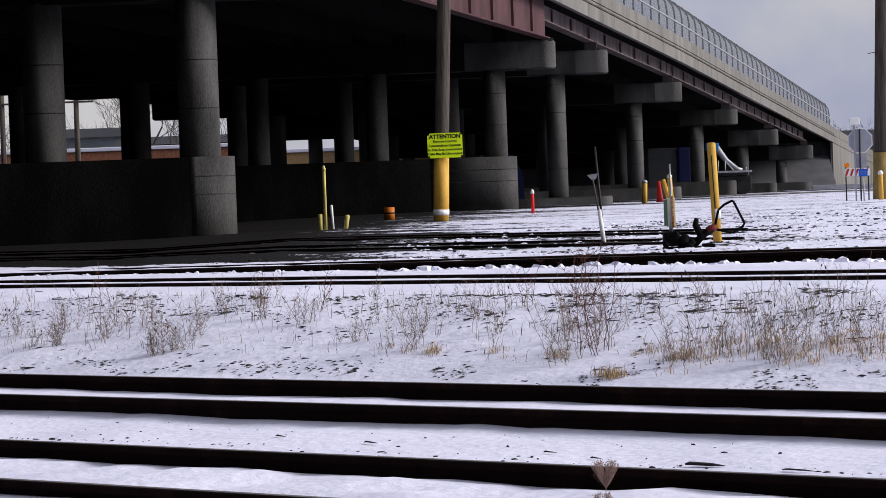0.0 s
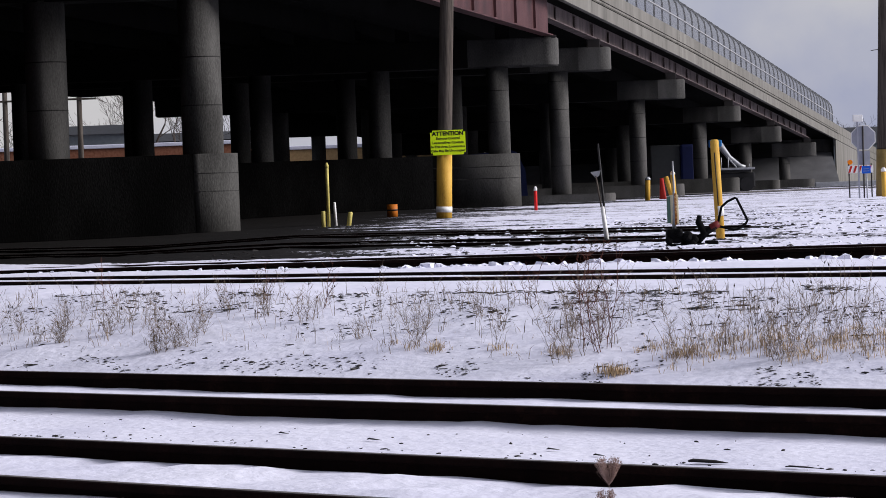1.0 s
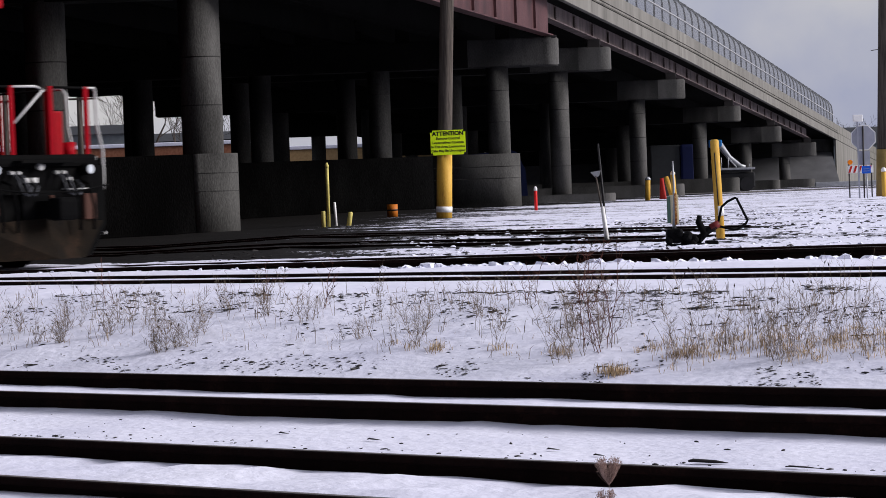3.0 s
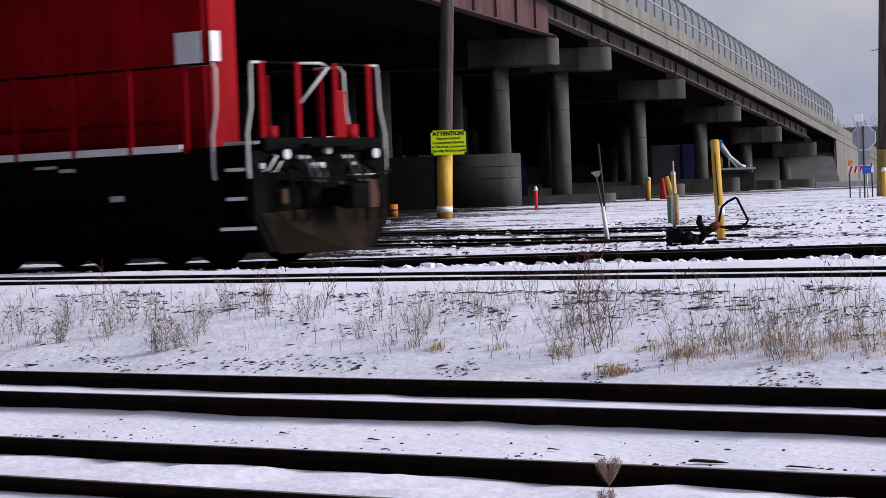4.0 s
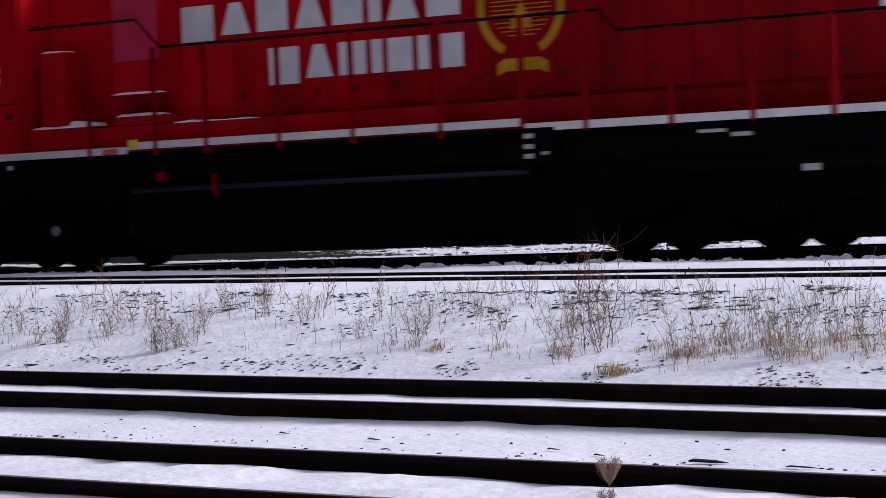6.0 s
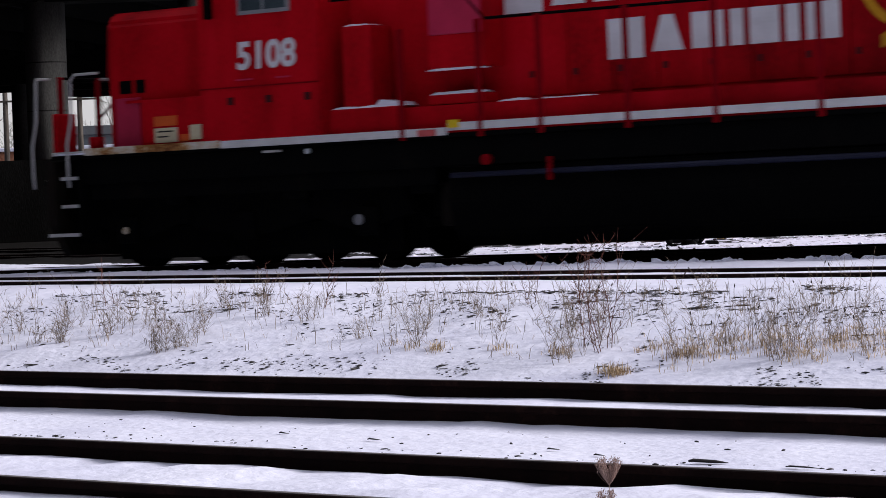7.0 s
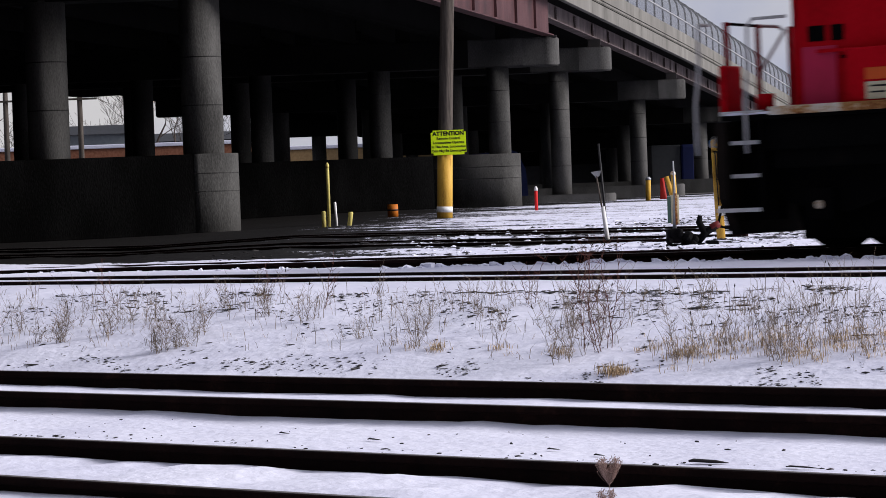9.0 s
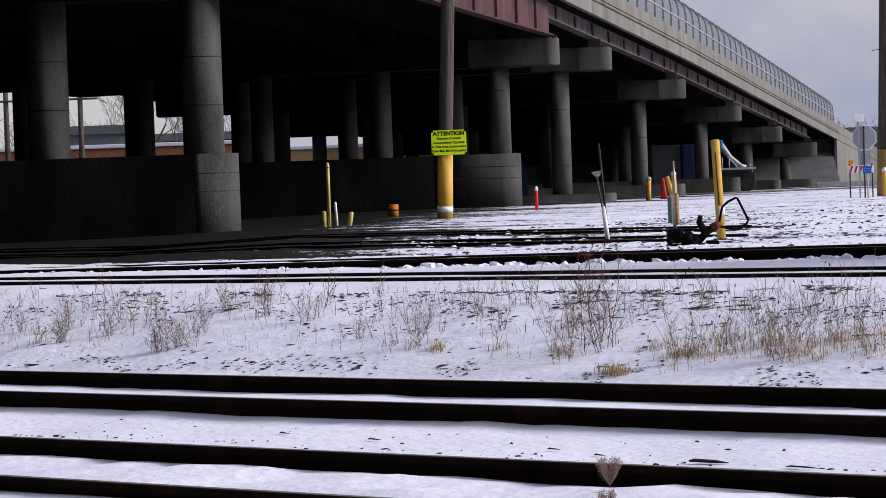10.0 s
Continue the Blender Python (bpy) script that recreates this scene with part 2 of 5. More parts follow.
def build_ground():
    qs = np.concatenate([[-2500, -400, -90, -30, -12, -5, -1], np.linspace(1, 9, 9), np.linspace(9.1, 34, 330), np.geomspace(34.3, 120, 120), np.geomspace(125, 3500, 40)])
    us = np.concatenate([-np.geomspace(3000, 40, 30), np.linspace(-40, 26, 330), np.geomspace(32, 3000, 30)])
    verts, faces, bare = [], [], []
    for q in qs:
        for u in us:
            p = DIR2 * u + NRM2 * q
            z = ground_z(p.x, p.y)
            qt, ut = p.dot(NRM), p.dot(DIR)
            h = relief(p.x, p.y)
            n2 = noise.noise((p.x * 0.35, p.y * 0.35, 3))
            b = 0.0
            if 15.0 < q < 18.9:                       # weedy bank with gravel showing through
                b = 0.35 + 0.10 * n2 + 0.12 * noise.noise((u * 0.7, q * 4, 7)) 
                side = abs(p.x / p.y / 0.3267)
                b += (0.08 if side > 0.27 else 0.03) if q > 17.2 else 0
            if qt > 30.6:                             # trampled yard
                b = 0.462 + 0.08 * n2 + 0.11 * noise.noise((ut * 0.55, qt * 1.3, 8))
                for rq in (33.4, 34.8, 37.2, 38.6):
                    if ut < -20.5:
                        b = max(b, 0.85 - 0.6 * abs(qt - rq))
            if 28.25 < qt < 28.85 and ut > -20.5:     # ballast shoulder below the rail
                b = 1.0
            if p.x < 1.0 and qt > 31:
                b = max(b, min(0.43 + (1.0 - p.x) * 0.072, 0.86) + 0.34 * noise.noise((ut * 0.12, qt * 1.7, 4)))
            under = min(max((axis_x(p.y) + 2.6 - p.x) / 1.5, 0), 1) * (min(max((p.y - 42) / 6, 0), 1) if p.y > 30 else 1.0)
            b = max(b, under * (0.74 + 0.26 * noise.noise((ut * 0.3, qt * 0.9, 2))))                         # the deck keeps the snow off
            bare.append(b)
            verts.append((p.x, p.y, z + h))
    w = len(us)
    for i in range(len(qs) - 1):
        for j in range(w - 1):
            a = i * w + j
            faces.append((a, a + w, a + w + 1, a + 1))
    me = bpy.data.meshes.new("ground")
    me.from_pydata(verts, [], faces)
    me.polygons.foreach_set("use_smooth", [True] * len(faces))
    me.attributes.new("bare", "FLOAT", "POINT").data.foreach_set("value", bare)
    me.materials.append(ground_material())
    ob = new("ground", me)
    me.flip_normals()
    return tagged(ob, "trampled snow over railway yard ground", "ground", kind="structure")


build_ground()

# unseen wall added behind the camera to cut sky fill on camera-facing sides
LIGHTBLOCK = material("light_blocking_brick", shades((0.035, 0.026, 0.023), 0.3), 2, 0.9, 0, 0.2)
part("wall_south", box(-130, 150, -10, -9, -0.6, 28), LIGHTBLOCK)
tagged(bpy.data.objects["wall_south"], "plain dark brick wall added unseen behind the camera to block sky light", "wall", kind="structure")

# unseen wall added beyond the viaduct, keeps western sky light off the columns
part("wall_west", sweep([(-24.6, -1.0), (-24.6, 9.0), (-25.4, 9.0), (-25.4, -1.0)], [(-5.58 + 0.23 * (d - 62), d, 0.0) for d in (-140, -60, 20, 64, 106)]), LIGHTBLOCK)
tagged(bpy.data.objects["wall_west"], "plain dark brick wall added unseen beyond the viaduct to block western light", "wall", kind="structure")

# ---- tracks ----
RAIL_PROFILE = [(-0.07, -0.17), (0.07, -0.17), (0.07, -0.16), (0.012, -0.145), (0.010, -0.05), (0.036, -0.038), (0.036, -0.004), (0.03, 0.0),
                (-0.03, 0.0), (-0.036, -0.004), (-0.036, -0.038), (-0.010, -0.05), (-0.012, -0.145), (-0.07, -0.16)]


def track(name, q, top, label, u0=-60, u1=60, grade=0.0, gauge=1.435, along=None, across=None, cant=0.0):
    t = thing(name, label, "railway track")
    for k, dq in enumerate((0, gauge)):
        path = []
        for u in np.linspace(u0, u1, 45):
            p = (along or DIR) * u + (across or NRM) * (q + dq)
            path.append((p.x, p.y, ground_z(p.x, p.y) + 0.035 if top is None else top - (cant if k == 0 else 0) + grade * u))
        rail = part("rail", sweep(RAIL_PROFILE, path), RAIL, t)
        part("running_surface", sweep([(-0.022, 0.001), (0.022, 0.001), (0.020, 0.003), (-0.020, 0.003)], path), RAILTOP, rail, "worn bright running surface")
    return t


track("railway_track", 13.2, -0.295, "rusty railway track half buried in snow beside the weed bank", along=DIR2, across=NRM2, cant=0.024)
track("railway_track", 9.39, -0.36, "rusty railway track half buried in smooth snow", along=DIR2, across=NRM2, cant=0.027)
track("railway_track", 20.72, 0.202, "snow-covered railway track with only its rail heads showing", along=DIR2, across=NRM2)
TRAIN_Q, TRAIN_TOP, GRADE = 28.8, 0.33, 0.006
track("railway_track", TRAIN_Q, TRAIN_TOP, "railway track that the locomotive runs on", grade=GRADE)
track("railway_track", 33.4, None, "dark railway track lying in dirty snow", u1=-19.0)
track("railway_track", 37.2, None, "dark railway track lying in dirty snow", u0=-90, u1=-21.0)

# ---- bridge ----
def fascia_z(d):
    return 7.0 - 0.032 * (max(d, 126) - 126) - 0.0258 * (min(max(d, 92), 126) - 126) - 0.002 * (max(min(d, 92), -140) - 92)


def build_pier(d, cap_z, r, spacing, count, crash, shift=0.0):
    x = axis_x(d) + shift
    g = ground_z(x, d) - 0.3
    pier = thing("bridge_pier", "grey concrete bridge pier with round columns under the viaduct", "bridge pier", group="piers of the road viaduct")
    for i in range(count):
        cx = x - i * spacing
        # inner columns get the darker copy, shade put into the colour
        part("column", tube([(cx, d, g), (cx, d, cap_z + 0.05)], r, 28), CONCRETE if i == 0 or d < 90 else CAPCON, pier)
        z = (crash[0] if crash else g) + 1.1
        while i < 2 and z < cap_z - 0.3:
            part("formwork_joint", tube([(cx, d, z), (cx, d, z + 0.025)], r + 0.004, 28, None, 0, False), CAPCON, pier)
            z += 1.1
    top = min(fascia_z(d) - 0.88, cap_z + 0.98)
    xr, xl = axis_x(d) + 2.28, x - spacing * (count - 1) - 1.6
    n = 20
    out = [(xl, d - 0.5), (xr - 3.2, d - 0.5), (xr - 1.3, d - 0.5)] + [(xr - 0.5 + 0.5 * math.sin(math.pi * k / n), d - 0.5 * math.cos(math.pi * k / n)) for k in range(n + 1)] + [(xr - 1.3, d + 0.5), (xr - 3.2, d + 0.5), (xl, d + 0.5)]
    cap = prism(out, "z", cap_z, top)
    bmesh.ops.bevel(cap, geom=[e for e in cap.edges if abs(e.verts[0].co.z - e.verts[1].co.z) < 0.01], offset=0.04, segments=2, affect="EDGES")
    cap_ob = part("pier_cap", cap, [CONCRETE, CAPCON, SHADECON], pier, "concrete cap, coloured lit at its end and shaded inside")
    for f in cap_ob.data.polygons:                    # colour steps darker inward as painted deck shade
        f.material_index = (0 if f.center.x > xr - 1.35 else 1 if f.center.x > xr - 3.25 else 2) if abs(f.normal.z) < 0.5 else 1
    for bx in np.arange(x - spacing * (count - 1), x + 2.0, 3.5):
        part("bearing_block", box(bx - 0.25, bx + 0.25, d - 0.3, d + 0.3, top - 0.01, max(fascia_z(d) - 0.86, top + 0.02)), SHADECON, pier)
    if crash:
        h, half = crash
        ext = 1.5 if d > 100 else -0.04
        out = [(xl, d - half)] + [(x + ext + half * math.sin(math.pi * k / n), d - half * math.cos(math.pi * k / n)) for k in range(n + 1)] + [(xl, d + half)]
        wall = prism(out, "z", g, h)
        bmesh.ops.bevel(wall, geom=[e for e in wall.edges if e.verts[0].co.z > h - 0.01 and e.verts[1].co.z > h - 0.01], offset=0.03, segments=2, affect="EDGES")
        part("crash_wall", wall, SHADEWALL if d < 100 else CONCRETE, pier)
        # the end keeps the lit concrete tone against the shade-coloured wall
        if d < 100:
            back = x + ext - (0.12 if d < 90 else 2.3)
            nose_out = [(back, d - half - 0.003)] + [(x + ext + (half + 0.003) * math.sin(math.pi * k / n), d - (half + 0.003) * math.cos(math.pi * k / n)) for k in range(n + 1)] + [(back, d + half + 0.003)]
            nose_ob = part("wall_nose", prism(nose_out, "z", g, h + 0.003), CONCRETE, pier, "rounded scuffed wall end in the lit concrete tone")
            nose_ob.data.polygons.foreach_set("use_smooth", [abs(f.normal.z) < 0.5 for f in nose_ob.data.polygons])
            for z_ in (h - 0.45, h - 0.86):
                part("formwork_joint", prism([(u + 0.004, v + math.copysign(0.004, v - d)) for u, v in nose_out], "z", z_, z_ + 0.022), CAPCON, pier)


build_pier(62.0, 5.75, 0.47, 3.52, 7, (2.18, 0.82), 0.19)
build_pier(95.0, 5.47, 0.39, 4.155, 6, (2.45, 0.74), 0.1)
build_pier(106.0, 5.72, 0.39, 4.155, 6, (0.95, 0.6), 0.18)
build_pier(126.5, 5.2, 0.39, 4.155, 6, (1.25, 0.6))
build_pier(148.0, 4.57, 0.39, 4.155, 6, (1.52, 0.6))
build_pier(169.0, 3.7, 0.39, 4.155, 6, (1.36, 0.6))
build_pier(192.4, 3.0, 0.39, 4.155, 6, (1.40, 0.6))

viaduct = thing("viaduct_deck", "long road viaduct deck with concrete parapet and steel girders", "bridge")
DS = [-140, -60, 20, 40, 62, 80, 92, 100, 110, 118, 126, 133, 140, 160, 180, 208]
# slab underside: its shade is given by the near-black colour
part("deck_slab", sweep([(2.42, 0.0), (2.42, 0.32), (-24, 0.32), (-24, 0.0)], [(axis_x(d), d, fascia_z(d) + 0.06) for d in DS]), SHADECON, viaduct)
PARAPET_EDGE = [(2.44, -0.10), (2.56, -0.09), (2.56, 0.42), (2.47, 0.46), (2.47, 0.50), (2.50, 0.52), (2.50, 1.12), (2.2, 1.12), (2.2, 0.0)]
d_ = -140.0
while d_ < 207:
    e_ = min(d_ + (5.8 if d_ >= 60 else 20.0), 208)
    part("parapet_panel", sweep(PARAPET_EDGE, [(axis_x(v), v, fascia_z(v)) for v in np.linspace(d_, e_ - 0.03, 3)]), PARAPET, viaduct)
    d_ = e_
for off_, z_ in ((2.561, 0.40), (2.501, 0.60)):
    part("parapet_groove", sweep([(off_ - 0.02, z_), (off_ + 0.003, z_), (off_ + 0.003, z_ + 0.035), (off_ - 0.02, z_ + 0.035)], [(axis_x(d), d, fascia_z(d)) for d in np.linspace(60, 208, 40)]), SHADECON, viaduct)
part("parapet", sweep([(-24, 0.0), (-24, 1.2), (-24.3, 1.2), (-24.3, 0.0)], [(axis_x(d), d, fascia_z(d)) for d in DS]), PARAPET, viaduct)


def girder(off, d0, d1, drop, mat):
    w, fl = 0.02, 0.2
    pr = [(off - fl, -drop), (off + fl, -drop), (off + fl, -drop + 0.04), (off + w, -drop + 0.04), (off + w, 0.05), (off - w, 0.05), (off - w, -drop + 0.04), (off - fl, -drop + 0.04)]
    return part("girder", sweep(pr, [(axis_x(d), d, fascia_z(d)) for d in np.linspace(d0, d1, 5)]), mat, viaduct)


girder(1.95, -140, 95, 1.3, MAROON)
for a, b in zip((95.1, 106.1, 126.6, 148.1, 169.1), (105.9, 126.4, 147.9, 168.9, 192.3)):
    girder(1.6, a, b, 0.58, WEATHERED)
# inner girders share that near-black tone in place of deck shade
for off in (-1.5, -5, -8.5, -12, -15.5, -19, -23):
    girder(off, -140, 95, 1.3, SHADECON)
    girder(off, 95.1, 192.3, 0.88, SHADECON)
part("edge_beam", sweep([(-23.4, 0.0), (-23.7, 0.0), (-23.7, 1.4), (-23.4, 1.4)], [(axis_x(d), d, z) for d, z in ((64, 5.95), (117, 6.08), (126, 6.55), (134, 6.35))]), SHADECON, viaduct)


for d_ in np.arange(98.0, 190.0, 3.75):
    z_ = fascia_z(d_)
    sp_ = part("splice_plate", box(axis_x(d_) + 1.622, axis_x(d_) + 1.66, d_ - 0.35, d_ + 0.35, z_ - 0.53, z_ - 0.03), WEATHERED, viaduct)
    for k in range(6):
        zz = z_ - 0.5 + 0.08 * k
        part("bolt_row", box(axis_x(d_) + 1.66, axis_x(d_) + 1.675, d_ - 0.28, d_ + 0.28, zz, zz + 0.04), DARKSTEEL, sp_)
for d_ in np.arange(60.0, 94.0, 3.2):
    z_ = fascia_z(d_)
    part("web_stiffener", box(axis_x(d_) + 1.95, axis_x(d_) + 2.1, d_ - 0.03, d_ + 0.03, z_ - 1.26, z_ - 0.02), MAROON, viaduct)
for d_ in (106.0, 126.5, 148.0, 169.0, 192.4):
    z_ = fascia_z(d_)
    part("bearing", box(axis_x(d_) + 1.35, axis_x(d_) + 1.85, d_ - 0.3, d_ + 0.3, z_ - 0.89, z_ - 0.57, 0.02), DARKSTEEL, viaduct)
part("bearing", box(axis_x(95) + 1.8, axis_x(95) + 2.2, 94.6, 95.05, 6.44, fascia_z(95) - 1.28, 0.02), DARKSTEEL, viaduct)

# fence on the parapet
FENCEPOST = plain("dull_grey_fence_steel", (0.03, 0.032, 0.036), 0.7)
RAILGALV = plain("bright_galvanised_rail", (0.5, 0.5, 0.52), 0.5)
fence = thing("bridge_fence", "curved galvanised mesh fence on the viaduct parapet", "fence")
for i in range(51):
    d = 86 + i * 2.4
    x, z = axis_x(d) + 2.35, fascia_z(d) + 1.1
    part("fence_post", tube([(x, d, z), (x, d, z + 0.95), (x - 0.06, d, z + 1.35), (x - 0.3, d, z + 1.72), (x - 0.62, d, z + 1.9)], 0.042, 5), FENCEPOST, fence)
for h, dx in ((0.05, 0.03), (0.68, 0.03), (1.9, -0.62)):
    part("fence_rail", tube([(axis_x(d) + 2.35 + dx, d, fascia_z(d) + 1.1 + h) for d in np.linspace(86, 206.0, 40)], 0.045, 6), RAILGALV, fence)
MESHWIRE = bpy.data.materials.new("chain_link_mesh")
MESHWIRE.use_nodes = True
mn, mk = MESHWIRE.node_tree.nodes, MESHWIRE.node_tree.links
mn["Principled BSDF"].inputs["Base Color"].default_value = (0.055, 0.058, 0.066, 1)
see = mn.new("ShaderNodeBsdfTransparent")
mixs = mn.new("ShaderNodeMixShader")
mixs.inputs[0].default_value = 0.36
mk.new(see.outputs[0], mixs.inputs[1])
mk.new(mn["Principled BSDF"].outputs[0], mixs.inputs[2])
mk.new(mixs.outputs[0], mn["Material Output"].inputs[0])
part("mesh_screen", sweep([(2.362, 1.1), (2.362, 2.05), (2.3, 2.45), (2.06, 2.82), (1.74, 3.0), (1.73, 2.98), (2.05, 2.8), (2.285, 2.44), (2.345, 2.05), (2.345, 1.1)], [(axis_x(d), d, fascia_z(d)) for d in np.linspace(86, 206.0, 40)]), MESHWIRE, fence)

# abutment and wing wall at the low end
ABUT = material("pale_abutment_concrete", shades((0.10, 0.10, 0.107), 0.3), 0.8, 0.85, 0, 0.2)
abutment = thing("bridge_abutment", "pale concrete abutment with sloped paving under the deck end", "abutment")
# wall in the darkened concrete, painting the shade below the deck end
part("abutment_wall", prism([(axis_x(206) - 24, 0.3), (axis_x(206) + 2.4, 0.3), (axis_x(206) + 2.4, fascia_z(208) + 0.05), (axis_x(206) - 24, fascia_z(208) + 0.05)], "y", 206.2, 211), CAPCON, abutment)
part("slope_paving", prism([(201.5, 0.6), (206.1, 0.6), (206.1, 3.4)], "x", axis_x(206) - 24, axis_x(206) + 2.2), ABUT, abutment)
part("wing_parapet", sweep(PARAPET_EDGE, [(axis_x(d), d, fascia_z(d)) for d in (208.05, 220, 240, 262)]), PARAPET, abutment)
part("wing_wall", sweep([(2.53, -4.4), (2.53, -0.12), (2.42, -0.12), (2.42, -4.4)], [(axis_x(d), d, fascia_z(d)) for d in (206.05, 220, 240, 262)]), PARAPET, abutment)

# ---- locomotive ----
RED = material("locomotive_red_paint", [(0.28, (0.16, 0.001, 0.004)), (0.42, (0.33, 0.0014, 0.0063)), (0.55, (0.46, 0.0022, 0.0095)), (0.75, (0.57, 0.005, 0.019))], 1.7, 0.5, 0, 0.04, stretch=(1, 1, 0.4), spec=0.05)


def darken_along(m, x0, x1, amount):
    """Darker red mixed into the paint, growing along the hood towards the radiator end."""
    n, k = m.node_tree.nodes, m.node_tree.links
    b = n["Principled BSDF"]
    paint = b.inputs["Base Color"].links[0].from_socket
    tc, sep, rng_, c = n.new("ShaderNodeTexCoord"), n.new("ShaderNodeSeparateXYZ"), n.new("ShaderNodeMapRange"), n.new("ShaderNodeMix")
    k.new(tc.outputs["Object"], sep.inputs[0])
    k.new(sep.outputs[0], rng_.inputs[0])
    for i, v in ((1, x0), (2, x1), (3, 0.0), (4, amount)):
        rng_.inputs[i].default_value = v
    c.data_type = "RGBA"
    k.new(rng_.outputs[0], c.inputs[0])
    k.new(paint, c.inputs[6])
    c.inputs[7].default_value = (0.05, 0.001, 0.003, 1)
    k.new(c.outputs[2], b.inputs["Base Color"])


darken_along(RED, -11.0, -6.0, 0.55)
DEEPRED = material("handrail_red_paint", shades((0.20, 0.001, 0.006), 0.2), 4, 0.5, 0, 0.05, spec=0.03)
UNDER = material("greasy_black_underframe", [(0.3, (0.0015, 0.0015, 0.002)), (0.6, (0.003, 0.003, 0.003)), (0.8, (0.014, 0.010, 0.008))], 2, 0.8, 0, 0.2, spec=0.03)
PILOT = material("dusty_pilot_plate", [(0.3, (0.008, 0.007, 0.007)), (0.55, (0.014, 0.011, 0.009)), (0.75, (0.04, 0.024, 0.016))], 2.2, 0.75, 0, 0.2, spec=0.03)
PLOW = material("dusty_plow_steel", [(0.3, (0.012, 0.011, 0.010)), (0.55, (0.022, 0.017, 0.013)), (0.75, (0.06, 0.036, 0.024))], 2.0, 0.75, 0, 0.2, spec=0.03)
RUSTDARK = plain("dark_rusty_iron", (0.05, 0.02, 0.014), 0.8)
STRIPE = material("reflective_white_sill_stripe", shades((0.62, 0.62, 0.63), 0.14), 3, 0.5, 0, 0.05)
RUST = material("rusty_sill_plate", [(0.38, (0.14, 0.045, 0.012)), (0.47, (0.36, 0.17, 0.05)), (0.53, (0.55, 0.44, 0.3)), (0.62, (0.62, 0.6, 0.55))], 3.0, 0.7, 0, 0.1)
GREYRAIL = plain("grey_white_handrail", (0.42, 0.42, 0.42), 0.5)
GOLD = plain("gold_emblem_paint", (0.44, 0.215, 0.008), 0.5, 0, 0.35)
LETTER = plain("white_lettering", (0.62, 0.62, 0.66), 0.5)
GLASS = material("dark_cab_glass", shades((0.05, 0.07, 0.08), 0.3), 1, 0.12, 0, 0, spec=0.6)
LATCH = plain("sooty_red_latch", (0.05, 0.002, 0.004), 0.6)
HOSE = plain("grey_rubber_hose", (0.05, 0.052, 0.06), 0.5)
ORANGE = plain("orange_placard", (0.6, 0.1, 0.02))
CREAM = plain("cream_placard", (0.6, 0.55, 0.38))
LAMPGLASS = plain("lamp_glass", (0.45, 0.48, 0.52), 0.25)
BLUEPIPE = plain("dark_blue_pipe", (0.012, 0.014, 0.035), 0.5)

loco = thing("locomotive", "red diesel freight locomotive with black underframe and white sill stripe", "locomotive")
L = -19.8
NS, HS = -1.5, -0.85


def lp(name, bm, mat, parent=None, label="", smooth=False):
    return part(name, bm, mat, loco if parent is None else parent, label, smooth)


# underframe, platforms and pilots
lp("underframe", box(L + 0.55, -0.6, -1.42, 1.42, 1.18, 1.54, 0.02), UNDER)
lp("walkway_deck", box(L + 0.1, -0.12, -1.49, 1.49, 1.54, 1.60, 0.01), UNDER)
for sy in (-1, 1):
    y0, y1 = (NS - 0.012, NS + 0.02) if sy < 0 else (1.48, 1.512)
    for a_, b_, z_ in ((-16.6, -12.92, 1.57), (-12.9, -6.44, 1.625), (-6.42, -1.25, 1.555)):
        lp("sill_stripe", box(a_, b_, y0, y1, z_, z_ + 0.1, 0.004), STRIPE, None, "white reflective stripe along the sill")
    lp("sill_plate", box(L + 0.75, -16.62, y0, y1, 1.58, 1.68, 0.004), RUST, None, "rust-streaked white sill plate")
    duct = [(-14.9, sy * 0.8), (-14.9, sy * 1.28), (-6.2, sy * 1.28), (-4.2, sy * 0.98), (-1.6, sy * 0.90), (-1.6, sy * 0.8)] if sy < 0 else [(-14.9, 0.8), (-14.9, 1.28), (-6.2, 1.28), (-4.2, 0.98), (-2.8, 0.95), (-2.8, 0.8)]
    lp("air_duct", prism(duct, "z", 1.602, 1.96), RED)
pilot = prism([(-1.5, 1.52), (-1.5, 0.62), (-1.18, 0.16), (1.18, 0.16), (1.5, 0.62), (1.5, 1.52)], "x", -0.16, -0.02)
lp("pilot_plate", pilot, UNDER)
lp("anticlimber", box(-0.14, 0.06, -1.3, 1.3, 1.5, 1.69, 0.06), UNDER)
lp("pilot_plate", prism([(-1.5, 1.52), (-1.5, 0.62), (-1.2, 0.2), (1.2, 0.2), (1.5, 0.62), (1.5, 1.52)], "x", L + 0.02, L + 0.16), PILOT, None, "dusty dark pilot plate")
plow = bmesh.new()
for sy in (-1, 1):
    vs = [plow.verts.new(v) for v in ((0.0, sy * 1.02, 0.13), (0.40, 0, 0.13), (0.14, 0, 0.74), (0.0, sy * 1.42, 0.68))]
    plow.faces.new(vs if sy > 0 else vs[::-1])
bmesh.ops.solidify(plow, geom=plow.faces[:], thickness=0.04)
lp("snow_plow", plow, PLOW, None, "dusty grey-brown snow plow")
